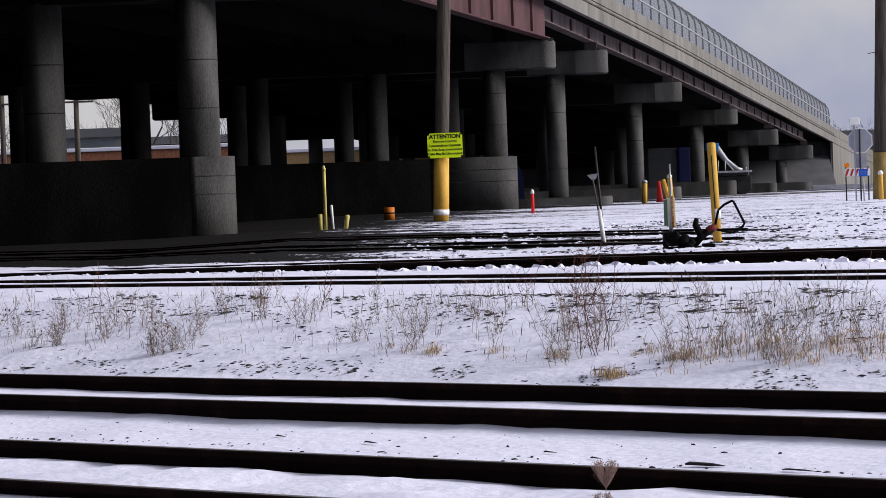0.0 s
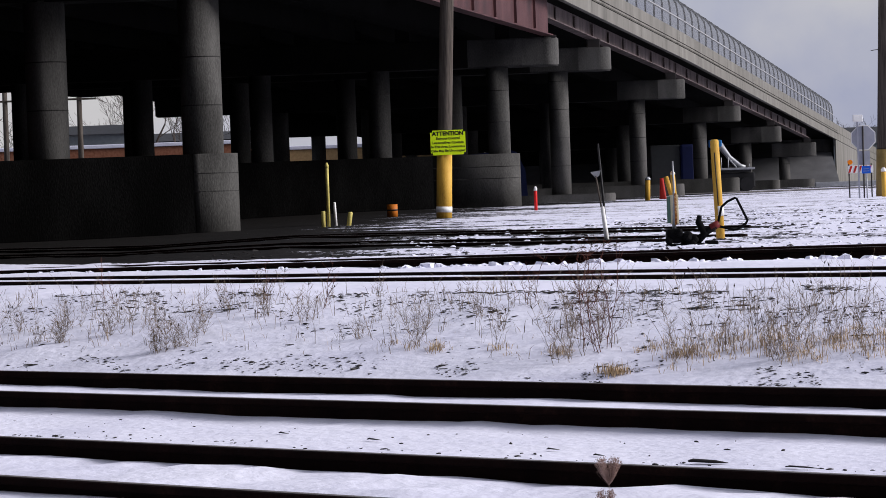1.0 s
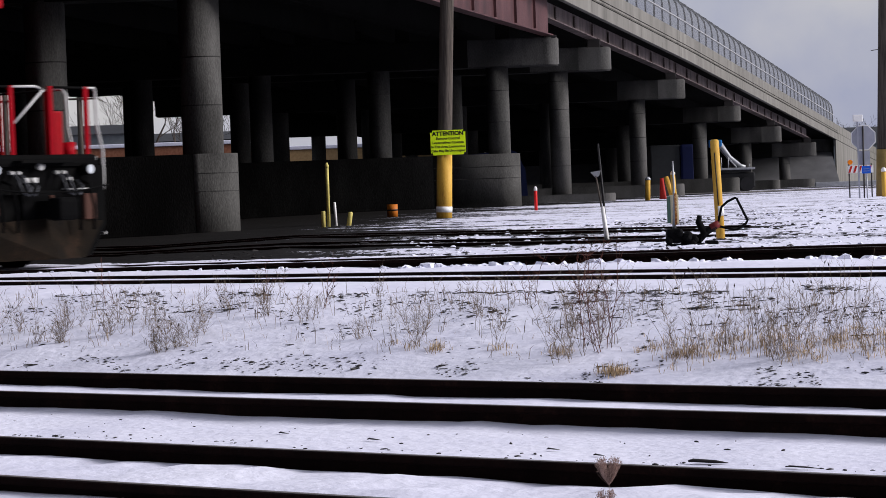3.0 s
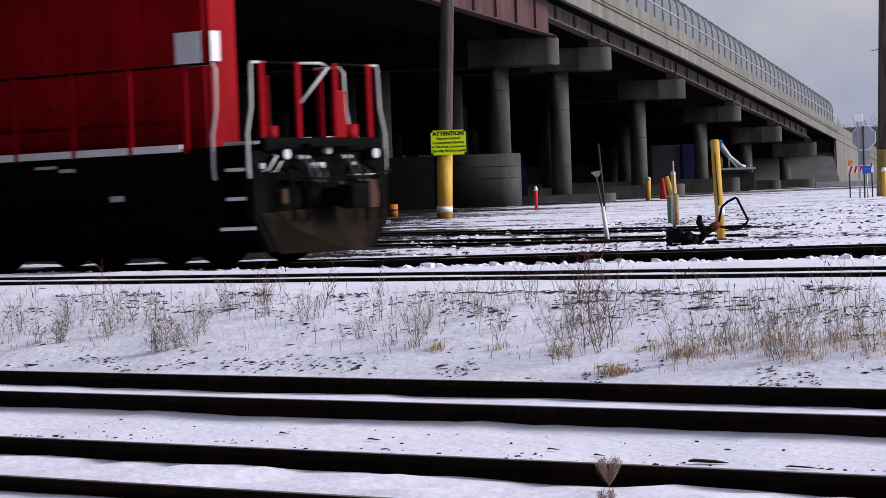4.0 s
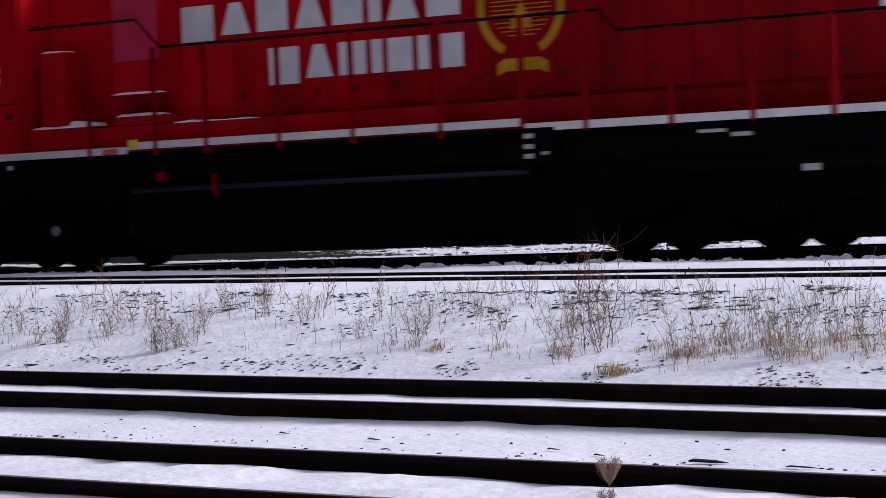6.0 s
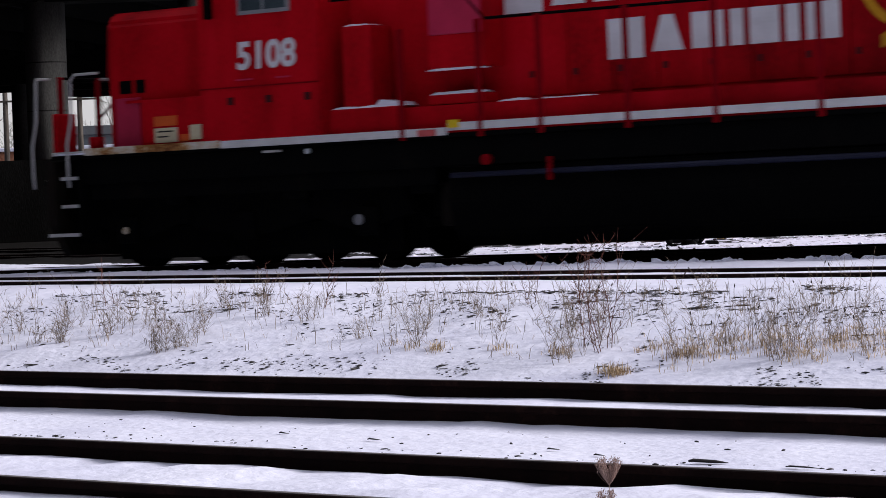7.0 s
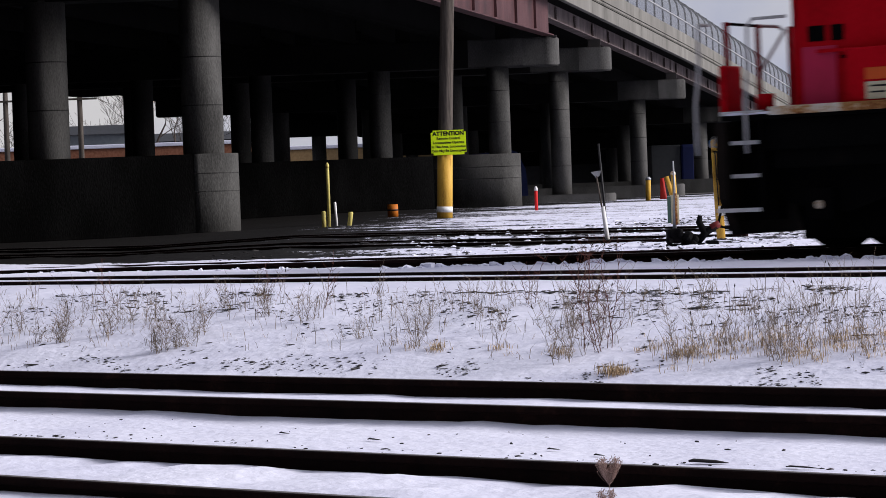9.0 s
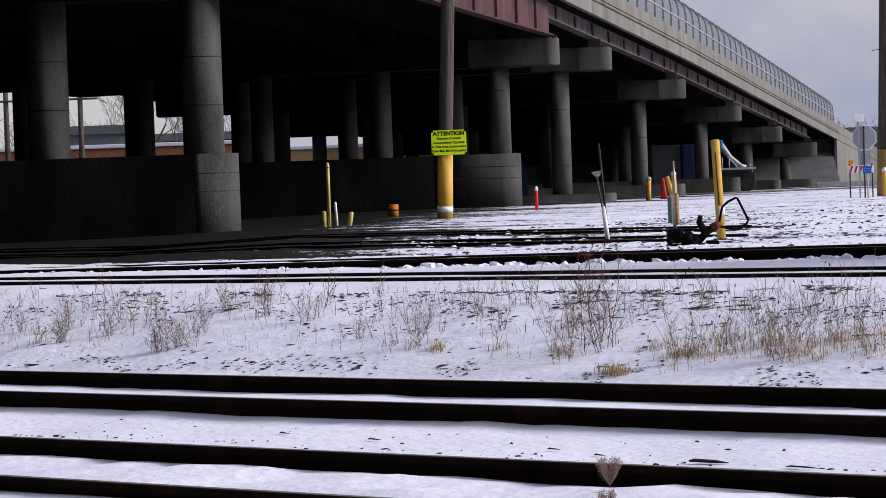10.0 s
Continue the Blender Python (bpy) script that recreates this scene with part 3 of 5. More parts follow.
for x, s in ((0, 1), (L, -1)):
    c = lp("coupler", box(min(x, x + s * 0.42), max(x, x + s * 0.42), -0.14, 0.14, 0.74, 1.0, 0.03), UNDER)
    part("knuckle", box(min(x + s * 0.40, x + s * 0.68), max(x + s * 0.40, x + s * 0.68), -0.24, 0.18, 0.70, 1.04, 0.07), UNDER, c)
    lp("coupler_pocket", box(min(x, x + s * 0.1), max(x, x + s * 0.1), -0.42, 0.42, 0.62, 1.16, 0.03), UNDER)
    for yy in (-1.05, -0.75, 0.6, 0.9):
        hose = [(x + s * 0.02, yy, 1.3), (x + s * 0.22, yy, 1.24), (x + s * 0.26, yy + 0.05, 0.9), (x + s * 0.2, yy + 0.1, 0.55)]
        lp("air_hose", tube(hose, 0.025, 6), UNDER)
    lp("cut_lever", tube([(x + s * 0.1, -1.45, 1.22), (x + s * 0.2, -1.2, 1.2), (x + s * 0.3, -0.5, 1.12), (x + s * 0.32, 0.5, 1.12), (x + s * 0.2, 1.2, 1.2), (x + s * 0.1, 1.45, 1.22)], 0.012, 6), UNDER)
    for yy in (-1.0, 1.0):
        lamp = lp("ditch_light", tube([(x - s * 0.02, yy, 1.46), (x + s * 0.16, yy, 1.46)], 0.09, 16), UNDER)
        part("lens", tube([(x + s * 0.161, yy, 1.46), (x + s * 0.18, yy, 1.46)], 0.07, 16), LAMPGLASS, lamp, "clear round lens")
    for yy, w in ((-1.40, 0.07), (-0.32, 0.12), (-0.14, 0.12), (0.62, 0.1)):
        lp("socket_plate", box(min(x, x + s * 0.05), max(x, x + s * 0.05), yy, yy + w, 1.27, 1.35, 0.01), GREYRAIL)
    lp("pilot_grab", tube([(x + s * 0.03, -1.38, 1.24), (x + s * 0.12, -1.34, 1.26), (x + s * 0.12, -1.16, 1.44), (x + s * 0.03, -1.12, 1.46)], 0.016, 6), GREYRAIL)
    lp("pilot_grab", tube([(x + s * 0.03, -1.22, 1.22), (x + s * 0.12, -1.18, 1.24), (x + s * 0.12, -1.02, 1.40), (x + s * 0.03, -0.98, 1.42)], 0.014, 6), GREYRAIL)
    for k, yy in enumerate((-0.62, -0.48, 0.34, 0.48)):
        lp("multiple_unit_hose", tube([(x + s * 0.05, yy, 1.42), (x + s * 0.2, yy, 1.36), (x + s * 0.24, yy + 0.08, 1.12), (x + s * 0.24, yy + 0.2, 1.08), (x + s * 0.2, yy + 0.3, 1.2), (x + s * 0.06, yy + 0.32, 1.3)], 0.016, 6), HOSE)
        lp("hose_coupling", tube([(x + s * 0.05, yy, 1.43), (x + s * 0.13, yy, 1.41)], 0.03, 8), GREYRAIL)
    lp("draft_gear_pin", tube([(x + s * 0.3, -0.02, 1.0), (x + s * 0.3, -0.02, 1.08)], 0.035, 10), RUSTDARK)
    lp("headlamp_socket", tube([(x + s * 0.06, -0.02, 1.52), (x + s * 0.14, -0.02, 1.5)], 0.05, 10), GREYRAIL)
    lp("pilot_step", box(min(x, x + s * 0.12), max(x, x + s * 0.12), -0.95, -0.45, 1.1, 1.125), UNDER)
    lp("pilot_step", box(min(x, x + s * 0.12), max(x, x + s * 0.12), 0.55, 1.05, 1.16, 1.18), GREYRAIL)
    lp("rust_bracket", box(min(x, x + s * 0.08), max(x, x + s * 0.08), -1.0, -0.9, 0.8, 1.0, 0.01), RUSTDARK)
    lp("rust_bracket", box(min(x, x + s * 0.08), max(x, x + s * 0.08), 0.95, 1.2, 0.7, 1.1, 0.02), RUSTDARK)
    lp("drop_step", box(min(x, x + s * 0.25), max(x, x + s * 0.25), -0.55, 0.55, 1.555, 1.60, 0.01), UNDER)

# corner steps with white edges
for x, s in ((0, -1), (L, 1)):
    for sy in (-1, 1):
        st = lp("step_well", box(min(x, x + s * 0.66) if s < 0 else x + 0.02, -0.02 if s < 0 else x + 0.66, min(sy * 0.95, sy * 1.16), max(sy * 0.95, sy * 1.16), 0.36, 1.54, 0.01), UNDER)
        part("side_plate", box(x + s * 0.60, x + s * 0.64, min(sy * 1.0, sy * 1.5), max(sy * 1.0, sy * 1.5), 0.46, 1.54) if s > 0 else box(x - 0.64, x - 0.60, min(sy * 1.0, sy * 1.5), max(sy * 1.0, sy * 1.5), 0.4, 1.54), UNDER, st)
        for z, o in ((0.50, 1.5), (0.90, 1.36), (1.29, 1.36), (1.64, 1.36)):
            a, b = sorted((x + s * 0.03, x + s * 0.60))
            ya, yb = sorted((sy * 1.05, sy * o))
            tread = part("step_tread", box(a, b, ya, yb, z - 0.03, z, 0.006), UNDER, st)
            ya, yb = sorted((sy * o, sy * (o + 0.015)))
            part("tread_edge", box(a, b, ya, yb, z - 0.035, z + 0.012), STRIPE, st, "white painted tread edge")

for a, b in ((-6.2, -0.7), (-19.1, -13.2)):
    for sy in (-1, 1):
        lp("side_skirt", box(a, b, min(sy * 1.28, sy * 1.36), max(sy * 1.28, sy * 1.36), 0.96, 1.19, 0.01), UNDER)
# handrails
for x, s in ((0, -1), (L, 1)):
    for sy in (-1, 1):
        for dx, top in ((0.06, 2.70), (0.66, 2.72)) if s < 0 else ((-0.2, 2.70), (0.46, 2.72)):
            px_ = x + s * dx
            pts = [(px_ - s * 0.0, sy * 1.52, 1.15), (px_, sy * 1.54, 1.3), (px_, sy * 1.54, 1.75), (px_, sy * 1.44, 2.1), (px_, sy * 1.42, top - 0.08), (px_ + (s * 0.06 if dx > 0.3 else 0), sy * 1.40, top), (px_ + (s * 0.5 if dx > 0.3 else 0), sy * (1.40 if dx > 0.3 else 1.15), top)]
            lp("grab_rail", tube(pts, 0.021, 8), GREYRAIL, None, "grey-white bent grab rail")
    ex = x + s * 0.06
    for yy in (-1.2, -0.42, 0.42, 1.2):
        lp("stanchion", box(ex - 0.02, ex + 0.02, yy - 0.045, yy + 0.045, 1.6, 2.72, 0.008), DEEPRED)
    lp("end_rail", tube([(ex, -1.15, 2.70), (ex, -0.42, 2.70)], 0.02, 6), UNDER)
    lp("end_rail", tube([(ex, 0.42, 2.70), (ex, 1.15, 2.70)], 0.02, 6), UNDER)
    lp("end_rail", tube([(ex, -0.42, 2.70), (ex - s * 0.0, 0.1, 2.71), (ex, 0.28, 2.66), (ex, -0.38, 2.15)], 0.022, 6), GREYRAIL)
    lp("hand_brake_post", box(ex + s * 0.12 - 0.06, ex + s * 0.12 + 0.06, 0.55, 0.75, 1.6, 2.35, 0.03), RED)
    lp("sand_filler", tube([(ex + s * 0.2, 0.98, 1.6), (ex + s * 0.2, 0.98, 1.88)], 0.12, 14), RED)
    lp("sand_filler", tube([(ex + s * 0.25, -0.75, 1.6), (ex + s * 0.25, -0.75, 1.86)], 0.11, 14), RED)
STAN = [-1.15, -2.15, -3.2, -4.3, -5.5, -6.42, -7.66, -9.04, -10.25, -11.5, -12.4, -13.6]
for sx in STAN:
    for sy in (-1, 1):
        top = 2.72 if sx > -5.2 else 3.0 if sx > -12.45 else 2.95
        lp("stanchion", box(sx - 0.04, sx + 0.04, min(sy * 1.485, sy * 1.515), max(sy * 1.485, sy * 1.515), 1.53, top, 0.006), DEEPRED)
for sy in (-1, 1):
    y = sy * 1.47
    lp("handrail", tube([(-0.7, y, 2.72), (-5.05, y, 2.72), (-5.3, y, 2.98), (-12.3, y, 3.0), (-12.7, y, 3.4), (-14.7, y, 3.4)], 0.02, 6), UNDER, None, "dark side handrail")

# long hood
hood = bmesh.new()
foot = [(-14.85, HS), (-1.27, HS), (-1.25, -0.25), (-2.2, 0.85), (-14.85, 0.85)]
prism(foot, "z", 1.61, 4.2, hood)
prism([(-0.85, 4.2), (-0.72, 4.5), (0.72, 4.5), (0.85, 4.2)], "x", -14.85, -2.2, hood)
bmesh.ops.bevel(hood, geom=[e for e in hood.edges if abs(e.verts[0].co.x + 1.26) < 0.03 and abs(e.verts[1].co.x + 1.26) < 0.03 and abs(e.verts[0].co.z - e.verts[1].co.z) > 1], offset=0.06, segments=3, affect="EDGES")
lp("hood", hood, RED)
x = -1.75
while x > -12.1:
    w = 0.62
    dr = lp("hood_door", box(x - w, x, HS - 0.018, HS + 0.02, 2.02, 3.98, 0.006), RED)
    part("latch", box(x - w + 0.05, x - w + 0.11, HS - 0.035, HS - 0.016, 2.25, 2.33), LATCH, dr)
    part("hinge", box(x - 0.03, x + 0.005, HS - 0.03, HS - 0.016, 2.2, 2.3), RED, dr)
    part("hinge", box(x - 0.03, x + 0.005, HS - 0.03, HS - 0.016, 3.6, 3.7), RED, dr)
    x -= w + 0.028
lp("radiator_housing", box(-5.6, -1.5, -1.02, 1.02, 4.0, 4.62, 0.05), RED)
lp("dynamic_brake_housing", box(-9.9, -7.0, -1.1, 1.1, 4.15, 4.7, 0.06), RED)
lp("exhaust_stack", tube([(-6.3, 0, 4.5), (-6.3, 0, 4.8)], 0.25, 16), UNDER)
for fx in (-3.0, -4.6):
    lp("radiator_fan", tube([(fx, 0, 4.6), (fx, 0, 4.78)], 0.6, 20), UNDER)

# cab, nose and equipment beside the walkway
cab = bmesh.new()
prism([(-1.5, 1.61), (-1.5, 4.15), (-1.2, 4.5), (-0.6, 4.62), (0.6, 4.62), (1.2, 4.5), (1.5, 4.15), (1.5, 1.61)], "x", -16.95, -14.86, cab)
bmesh.ops.bevel(cab, geom=cab.edges[:], offset=0.04, segments=2, affect="EDGES")
cab = lp("cab", cab, RED)
for sy in (-1, 1):
    fr = part("window_frame", box(-16.2, -15.34, min(sy * 1.49, sy * 1.53), max(sy * 1.49, sy * 1.53), 3.32, 4.02, 0.01), GALV, cab, "bare metal cab window frame")
    for a, b in ((-16.15, -15.79), (-15.75, -15.39)):
        part("pane", box(a, b, min(sy * 1.528, sy * 1.54), max(sy * 1.528, sy * 1.54), 3.37, 3.96), GLASS, fr)
    part("belt_seam", box(-16.93, -14.9, min(sy * 1.5, sy * 1.51), max(sy * 1.5, sy * 1.51), 2.36, 2.38), DEEPRED, cab)
    for bx_ in (-16.4, -15.75, -15.1):
        part("latch", box(bx_ - 0.05, bx_ + 0.05, min(sy * 1.5, sy * 1.515), max(sy * 1.5, sy * 1.515), 2.14, 2.24), LATCH, cab)
    part("sun_visor", box(-16.6, -15.3, min(sy * 1.5, sy * 1.72), max(sy * 1.5, sy * 1.72), 4.05, 4.09), RED, cab)
    part("mirror", box(-16.72, -16.64, min(sy * 1.52, sy * 1.62), max(sy * 1.52, sy * 1.62), 3.3, 3.95), UNDER, cab)
nose = prism([(-1.08, 1.61), (-1.08, 3.4), (-0.95, 3.56), (0.95, 3.56), (1.08, 3.4), (1.08, 1.61)], "x", -18.95, -16.96)
bmesh.ops.bevel(nose, geom=nose.edges[:], offset=0.05, segments=2, affect="EDGES")
nose = lp("nose", nose, RED)
PINK = plain("pale_pink_red_paint", (0.46, 0.02, 0.07), 0.5)
# lighter reflection on this nose panel is put into its colour
part("panel", box(-18.8, -18.36, -1.10, -1.07, 1.66, 2.36, 0.01), PINK, nose, "paler pink-red panel")
part("louvre", box(-18.72, -18.5, -1.10, -1.07, 2.42, 2.6, 0.005), UNDER, nose)
part("louvre", box(-18.42, -18.26, -1.10, -1.07, 2.42, 2.6, 0.005), UNDER, nose)
part("grab_bar", tube([(-18.86, -1.1, 3.4), (-18.82, -1.16, 3.3), (-18.86, -1.16, 2.7), (-18.9, -1.1, 2.6)], 0.015, 6), DEEPRED, nose)
part("ledge", box(-18.6, -17.2, -1.13, -1.07, 2.28, 2.32), RED, nose)
for i, bx_ in enumerate((-17.9, -17.35, -18.3)):
    part("hinge", box(bx_, bx_ + 0.14, -1.11, -1.07, 2.2, 2.24), UNDER, nose)
lp("battery_box", box(-18.1, -16.96, -1.38, -1.085, 1.61, 2.3, 0.02), RED)
plc = lp("placard", box(-17.85, -17.45, -1.395, -1.38, 1.70, 1.90), CREAM, None, "cream notice placard")
part("placard_header", box(-17.85, -17.45, -1.397, -1.38, 1.925, 2.06), ORANGE, plc, "orange header of the placard")
for k in range(2):
    part("text_bar", box(-17.80, -17.52 - 0.08 * k, -1.3985, -1.395, 1.84 - 0.07 * k, 1.86 - 0.07 * k), BLACK, plc)
lp("placard", box(-17.22, -17.02, -1.395, -1.38, 1.72, 1.92), CREAM, None, "small cream notice placard")
lp("placard", box(-17.4, -17.24, -1.395, -1.38, 1.70, 1.8), ORANGE, None, "small orange placard")
lp("equipment_box", box(-14.62, -14.16, -1.36, -0.9, 1.97, 3.06, 0.03), RED)
lp("equipment_box", box(-14.85, -13.75, -1.40, -0.9, 1.62, 1.99, 0.02), RED)
filt = lp("filter_housing", box(-13.32, -12.44, -1.28, -0.86, 2.42, 4.1, 0.03), RED)
part("panel", box(-13.28, -12.48, -1.30, -1.27, 2.85, 4.0, 0.02), PINK, filt, "paler pink-red panel")
lp("ledge_box", box(-13.36, -12.5, -1.24, -0.86, 1.97, 2.10, 0.02), RED)
lp("reflector", box(-12.88, -12.72, NS - 0.03, NS - 0.012, 1.66, 1.76), plain("yellow_reflector", (0.7, 0.5, 0.02)))
lp("warning_plate", box(-13.35, -13.08, NS - 0.03, NS - 0.012, 1.57, 1.65), plain("red_white_plate", (0.55, 0.1, 0.1)))

# snow lying on the ledges
def ledge_snow(x0, x1, y0, y1, z, h):
    bm = bmesh.new()
    n = max(int((x1 - x0) / 0.08), 4)
    rows = []
    for i in range(n + 1):
        xx = x0 + (x1 - x0) * i / n
        hh = h * (0.35 + 0.9 * abs(noise.noise((xx * 2.3, z, 2)))) * (0.1 if i in (0, n) else 1)
        rows.append([bm.verts.new((xx, y0, z - 0.005)), bm.verts.new((xx, y0 + 0.02, z + hh)), bm.verts.new((xx, y1 - 0.02, z + hh)), bm.verts.new((xx, y1, z - 0.005))])
    for a, b in zip(rows, rows[1:]):
        for k in range(3):
            bm.faces.new((a[k], b[k], b[k + 1], a[k + 1]))
    bmesh.ops.recalc_face_normals(bm, faces=bm.faces[:])
    lp("ledge_snow", bm, SNOW, None, "thin snow lying on the ledge", True)


ledge_snow(-14.8, -13.8, -1.39, -1.0, 1.99, 0.05)
ledge_snow(-14.14, -13.72, -1.36, -0.95, 1.99, 0.16)
ledge_snow(-13.32, -12.5, -1.24, -1.0, 2.10, 0.07)
ledge_snow(-13.34, -12.42, -1.30, -1.2, 2.405, 0.03)
ledge_snow(-12.3, -11.9, -1.27, -1.0, 1.96, 0.05)
ledge_snow(-11.75, -10.9, -1.27, -1.0, 1.96, 0.04)
ledge_snow(-14.6, -14.2, -1.34, -1.0, 3.06, 0.04)
ledge_snow(L + 0.1, L + 0.9, -1.45, -1.15, 1.60, 0.04)
ledge_snow(-18.95, -17.2, -1.46, -1.4, 1.60, 0.03)

lp("end_locker", box(L + 0.02, L + 0.12, -1.36, -0.95, 1.605, 2.2, 0.03), RED)

# number and plain-shape markings
def text_part(name, words, size, mat, parent, m, label="", bold=0.0, thick=0.004, slant=0.0):
    cu = bpy.data.curves.new(name, "FONT")
    cu.body, cu.size, cu.align_x, cu.align_y, cu.extrude, cu.offset = words, size, "CENTER", "CENTER", thick, bold
    cu.shear = slant
    tmp = bpy.data.objects.new(name, cu)
    scene.collection.objects.link(tmp)
    me = bpy.data.meshes.new_from_object(tmp.evaluated_get(bpy.context.evaluated_depsgraph_get()))
    bpy.data.objects.remove(tmp)
    me.materials.clear()
    me.materials.append(mat)
    ob = new(name, me)
    ob.parent = parent
    ob.matrix_local = m
    if label:
        tagged(ob, label)
    return ob


text_part("number", "5108", 0.50, LETTER, cab, Matrix.Translation((-15.77, -1.512, 2.76)) @ pose(0, 0, 0, 90), "white painted road number", 0.014, 0.004, 0.05)
for a, b in ((-16.3, -16.02), (-15.62, -15.38)):
    part("text_bar", box(a, b, -1.508, -1.5, 2.455, 2.475), PINK, cab)


def marks(x0, x1, z0, z1, widths, label):
    """A row of plain upright blocks in place of lettering; a negative width gives a block that narrows upwards."""
    gap = 0.035
    run = (x1 - x0 - gap * (len(widths) - 1)) / sum(abs(w) for w in widths)
    xx = x0
    for i, w in enumerate(widths):
        ww = abs(w) * run
        a_, b_, k = xx + ww * 0.08, xx + ww * 0.92, ww * 0.26 if w < 0 else 0.0
        zb = z0 - 0.06 if i == 0 else z0
        lp("marking_block", prism([(a_, zb), (b_, zb), (b_ - k, z1), (a_ + k, z1)], "y", HS - 0.026, HS - 0.018), LETTER, None, label)
        xx += ww + gap


marks(-12.44, -7.68, 3.13, 3.56, (1.15, -1, 1.05, -1, 1, 0.4, -1, 1.05), "plain white painted block")
marks(-10.92, -7.66, 2.46, 2.90, (1.15, -1, 1, 0.4, 0.9, 0.4, 1), "plain white painted block")
lp("marking_block", box(-1.82, -1.36, HS - 0.026, HS - 0.018, 2.76, 3.22, 0.004), LETTER, None, "plain white painted block")
lp("marking_block", box(-1.248, -1.24, -0.80, -0.60, 2.8, 3.22), LETTER, None, "plain white painted block")
em = bmesh.new()
EX, EZ = -6.80, 3.17
n = 40
ro = [em.verts.new((EX + 0.66 * math.cos(2 * math.pi * k / n), HS - 0.025, EZ + 0.67 * math.sin(2 * math.pi * k / n))) for k in range(n)]
ri = [em.verts.new((EX + 0.55 * math.cos(2 * math.pi * k / n), HS - 0.025, EZ + 0.56 * math.sin(2 * math.pi * k / n))) for k in range(n)]
for k in range(n):
    if not 27 <= k <= 32:
        em.faces.new((ro[k], ro[(k + 1) % n], ri[(k + 1) % n], ri[k]))
emb = lp("emblem_ring", em, GOLD, None, "gold painted oval ring")
part("emblem_block", prism([(EX - 0.36, EZ + 0.12), (EX - 0.34, EZ + 0.24), (EX - 0.18, EZ + 0.27), (EX - 0.06, EZ + 0.44), (EX + 0.14, EZ + 0.46), (EX + 0.26, EZ + 0.36), (EX + 0.36, EZ + 0.30), (EX + 0.30, EZ + 0.12)], "y", HS - 0.025, HS - 0.019), GOLD, emb)
part("emblem_block", prism([(EX - 0.03, EZ - 0.36), (EX - 0.03, EZ - 0.28), (EX - 0.16, EZ - 0.29), (EX - 0.13, EZ - 0.2), (EX - 0.21, EZ - 0.11), (EX - 0.11, EZ - 0.12), (EX, EZ + 0.04),
                            (EX + 0.11, EZ - 0.12), (EX + 0.21, EZ - 0.11), (EX + 0.13, EZ - 0.2), (EX + 0.16, EZ - 0.29), (EX + 0.03, EZ - 0.28), (EX + 0.03, EZ - 0.36)], "y", HS - 0.026, HS - 0.019), GOLD, emb)
for k in range(9):
    hw = (0.44, 0.45, 0.45, 0.44, 0.42, 0.39, 0.35, 0.29, 0.2)[k]
    part("emblem_bar", box(EX - hw, EX + hw, HS - 0.0235, HS - 0.019, EZ + 0.06 - 0.055 * k, EZ + 0.074 - 0.055 * k), GOLD, emb)
part("emblem_ribbon", prism([(EX - 0.38, EZ - 0.87), (EX - 0.38, EZ - 0.72), (EX - 0.26, EZ - 0.66), (EX + 0.26, EZ - 0.66), (EX + 0.38, EZ - 0.72), (EX + 0.38, EZ - 0.87), (EX + 0.26, EZ - 0.82), (EX - 0.26, EZ - 0.82)], "y", HS - 0.026, HS - 0.019), GOLD, emb)

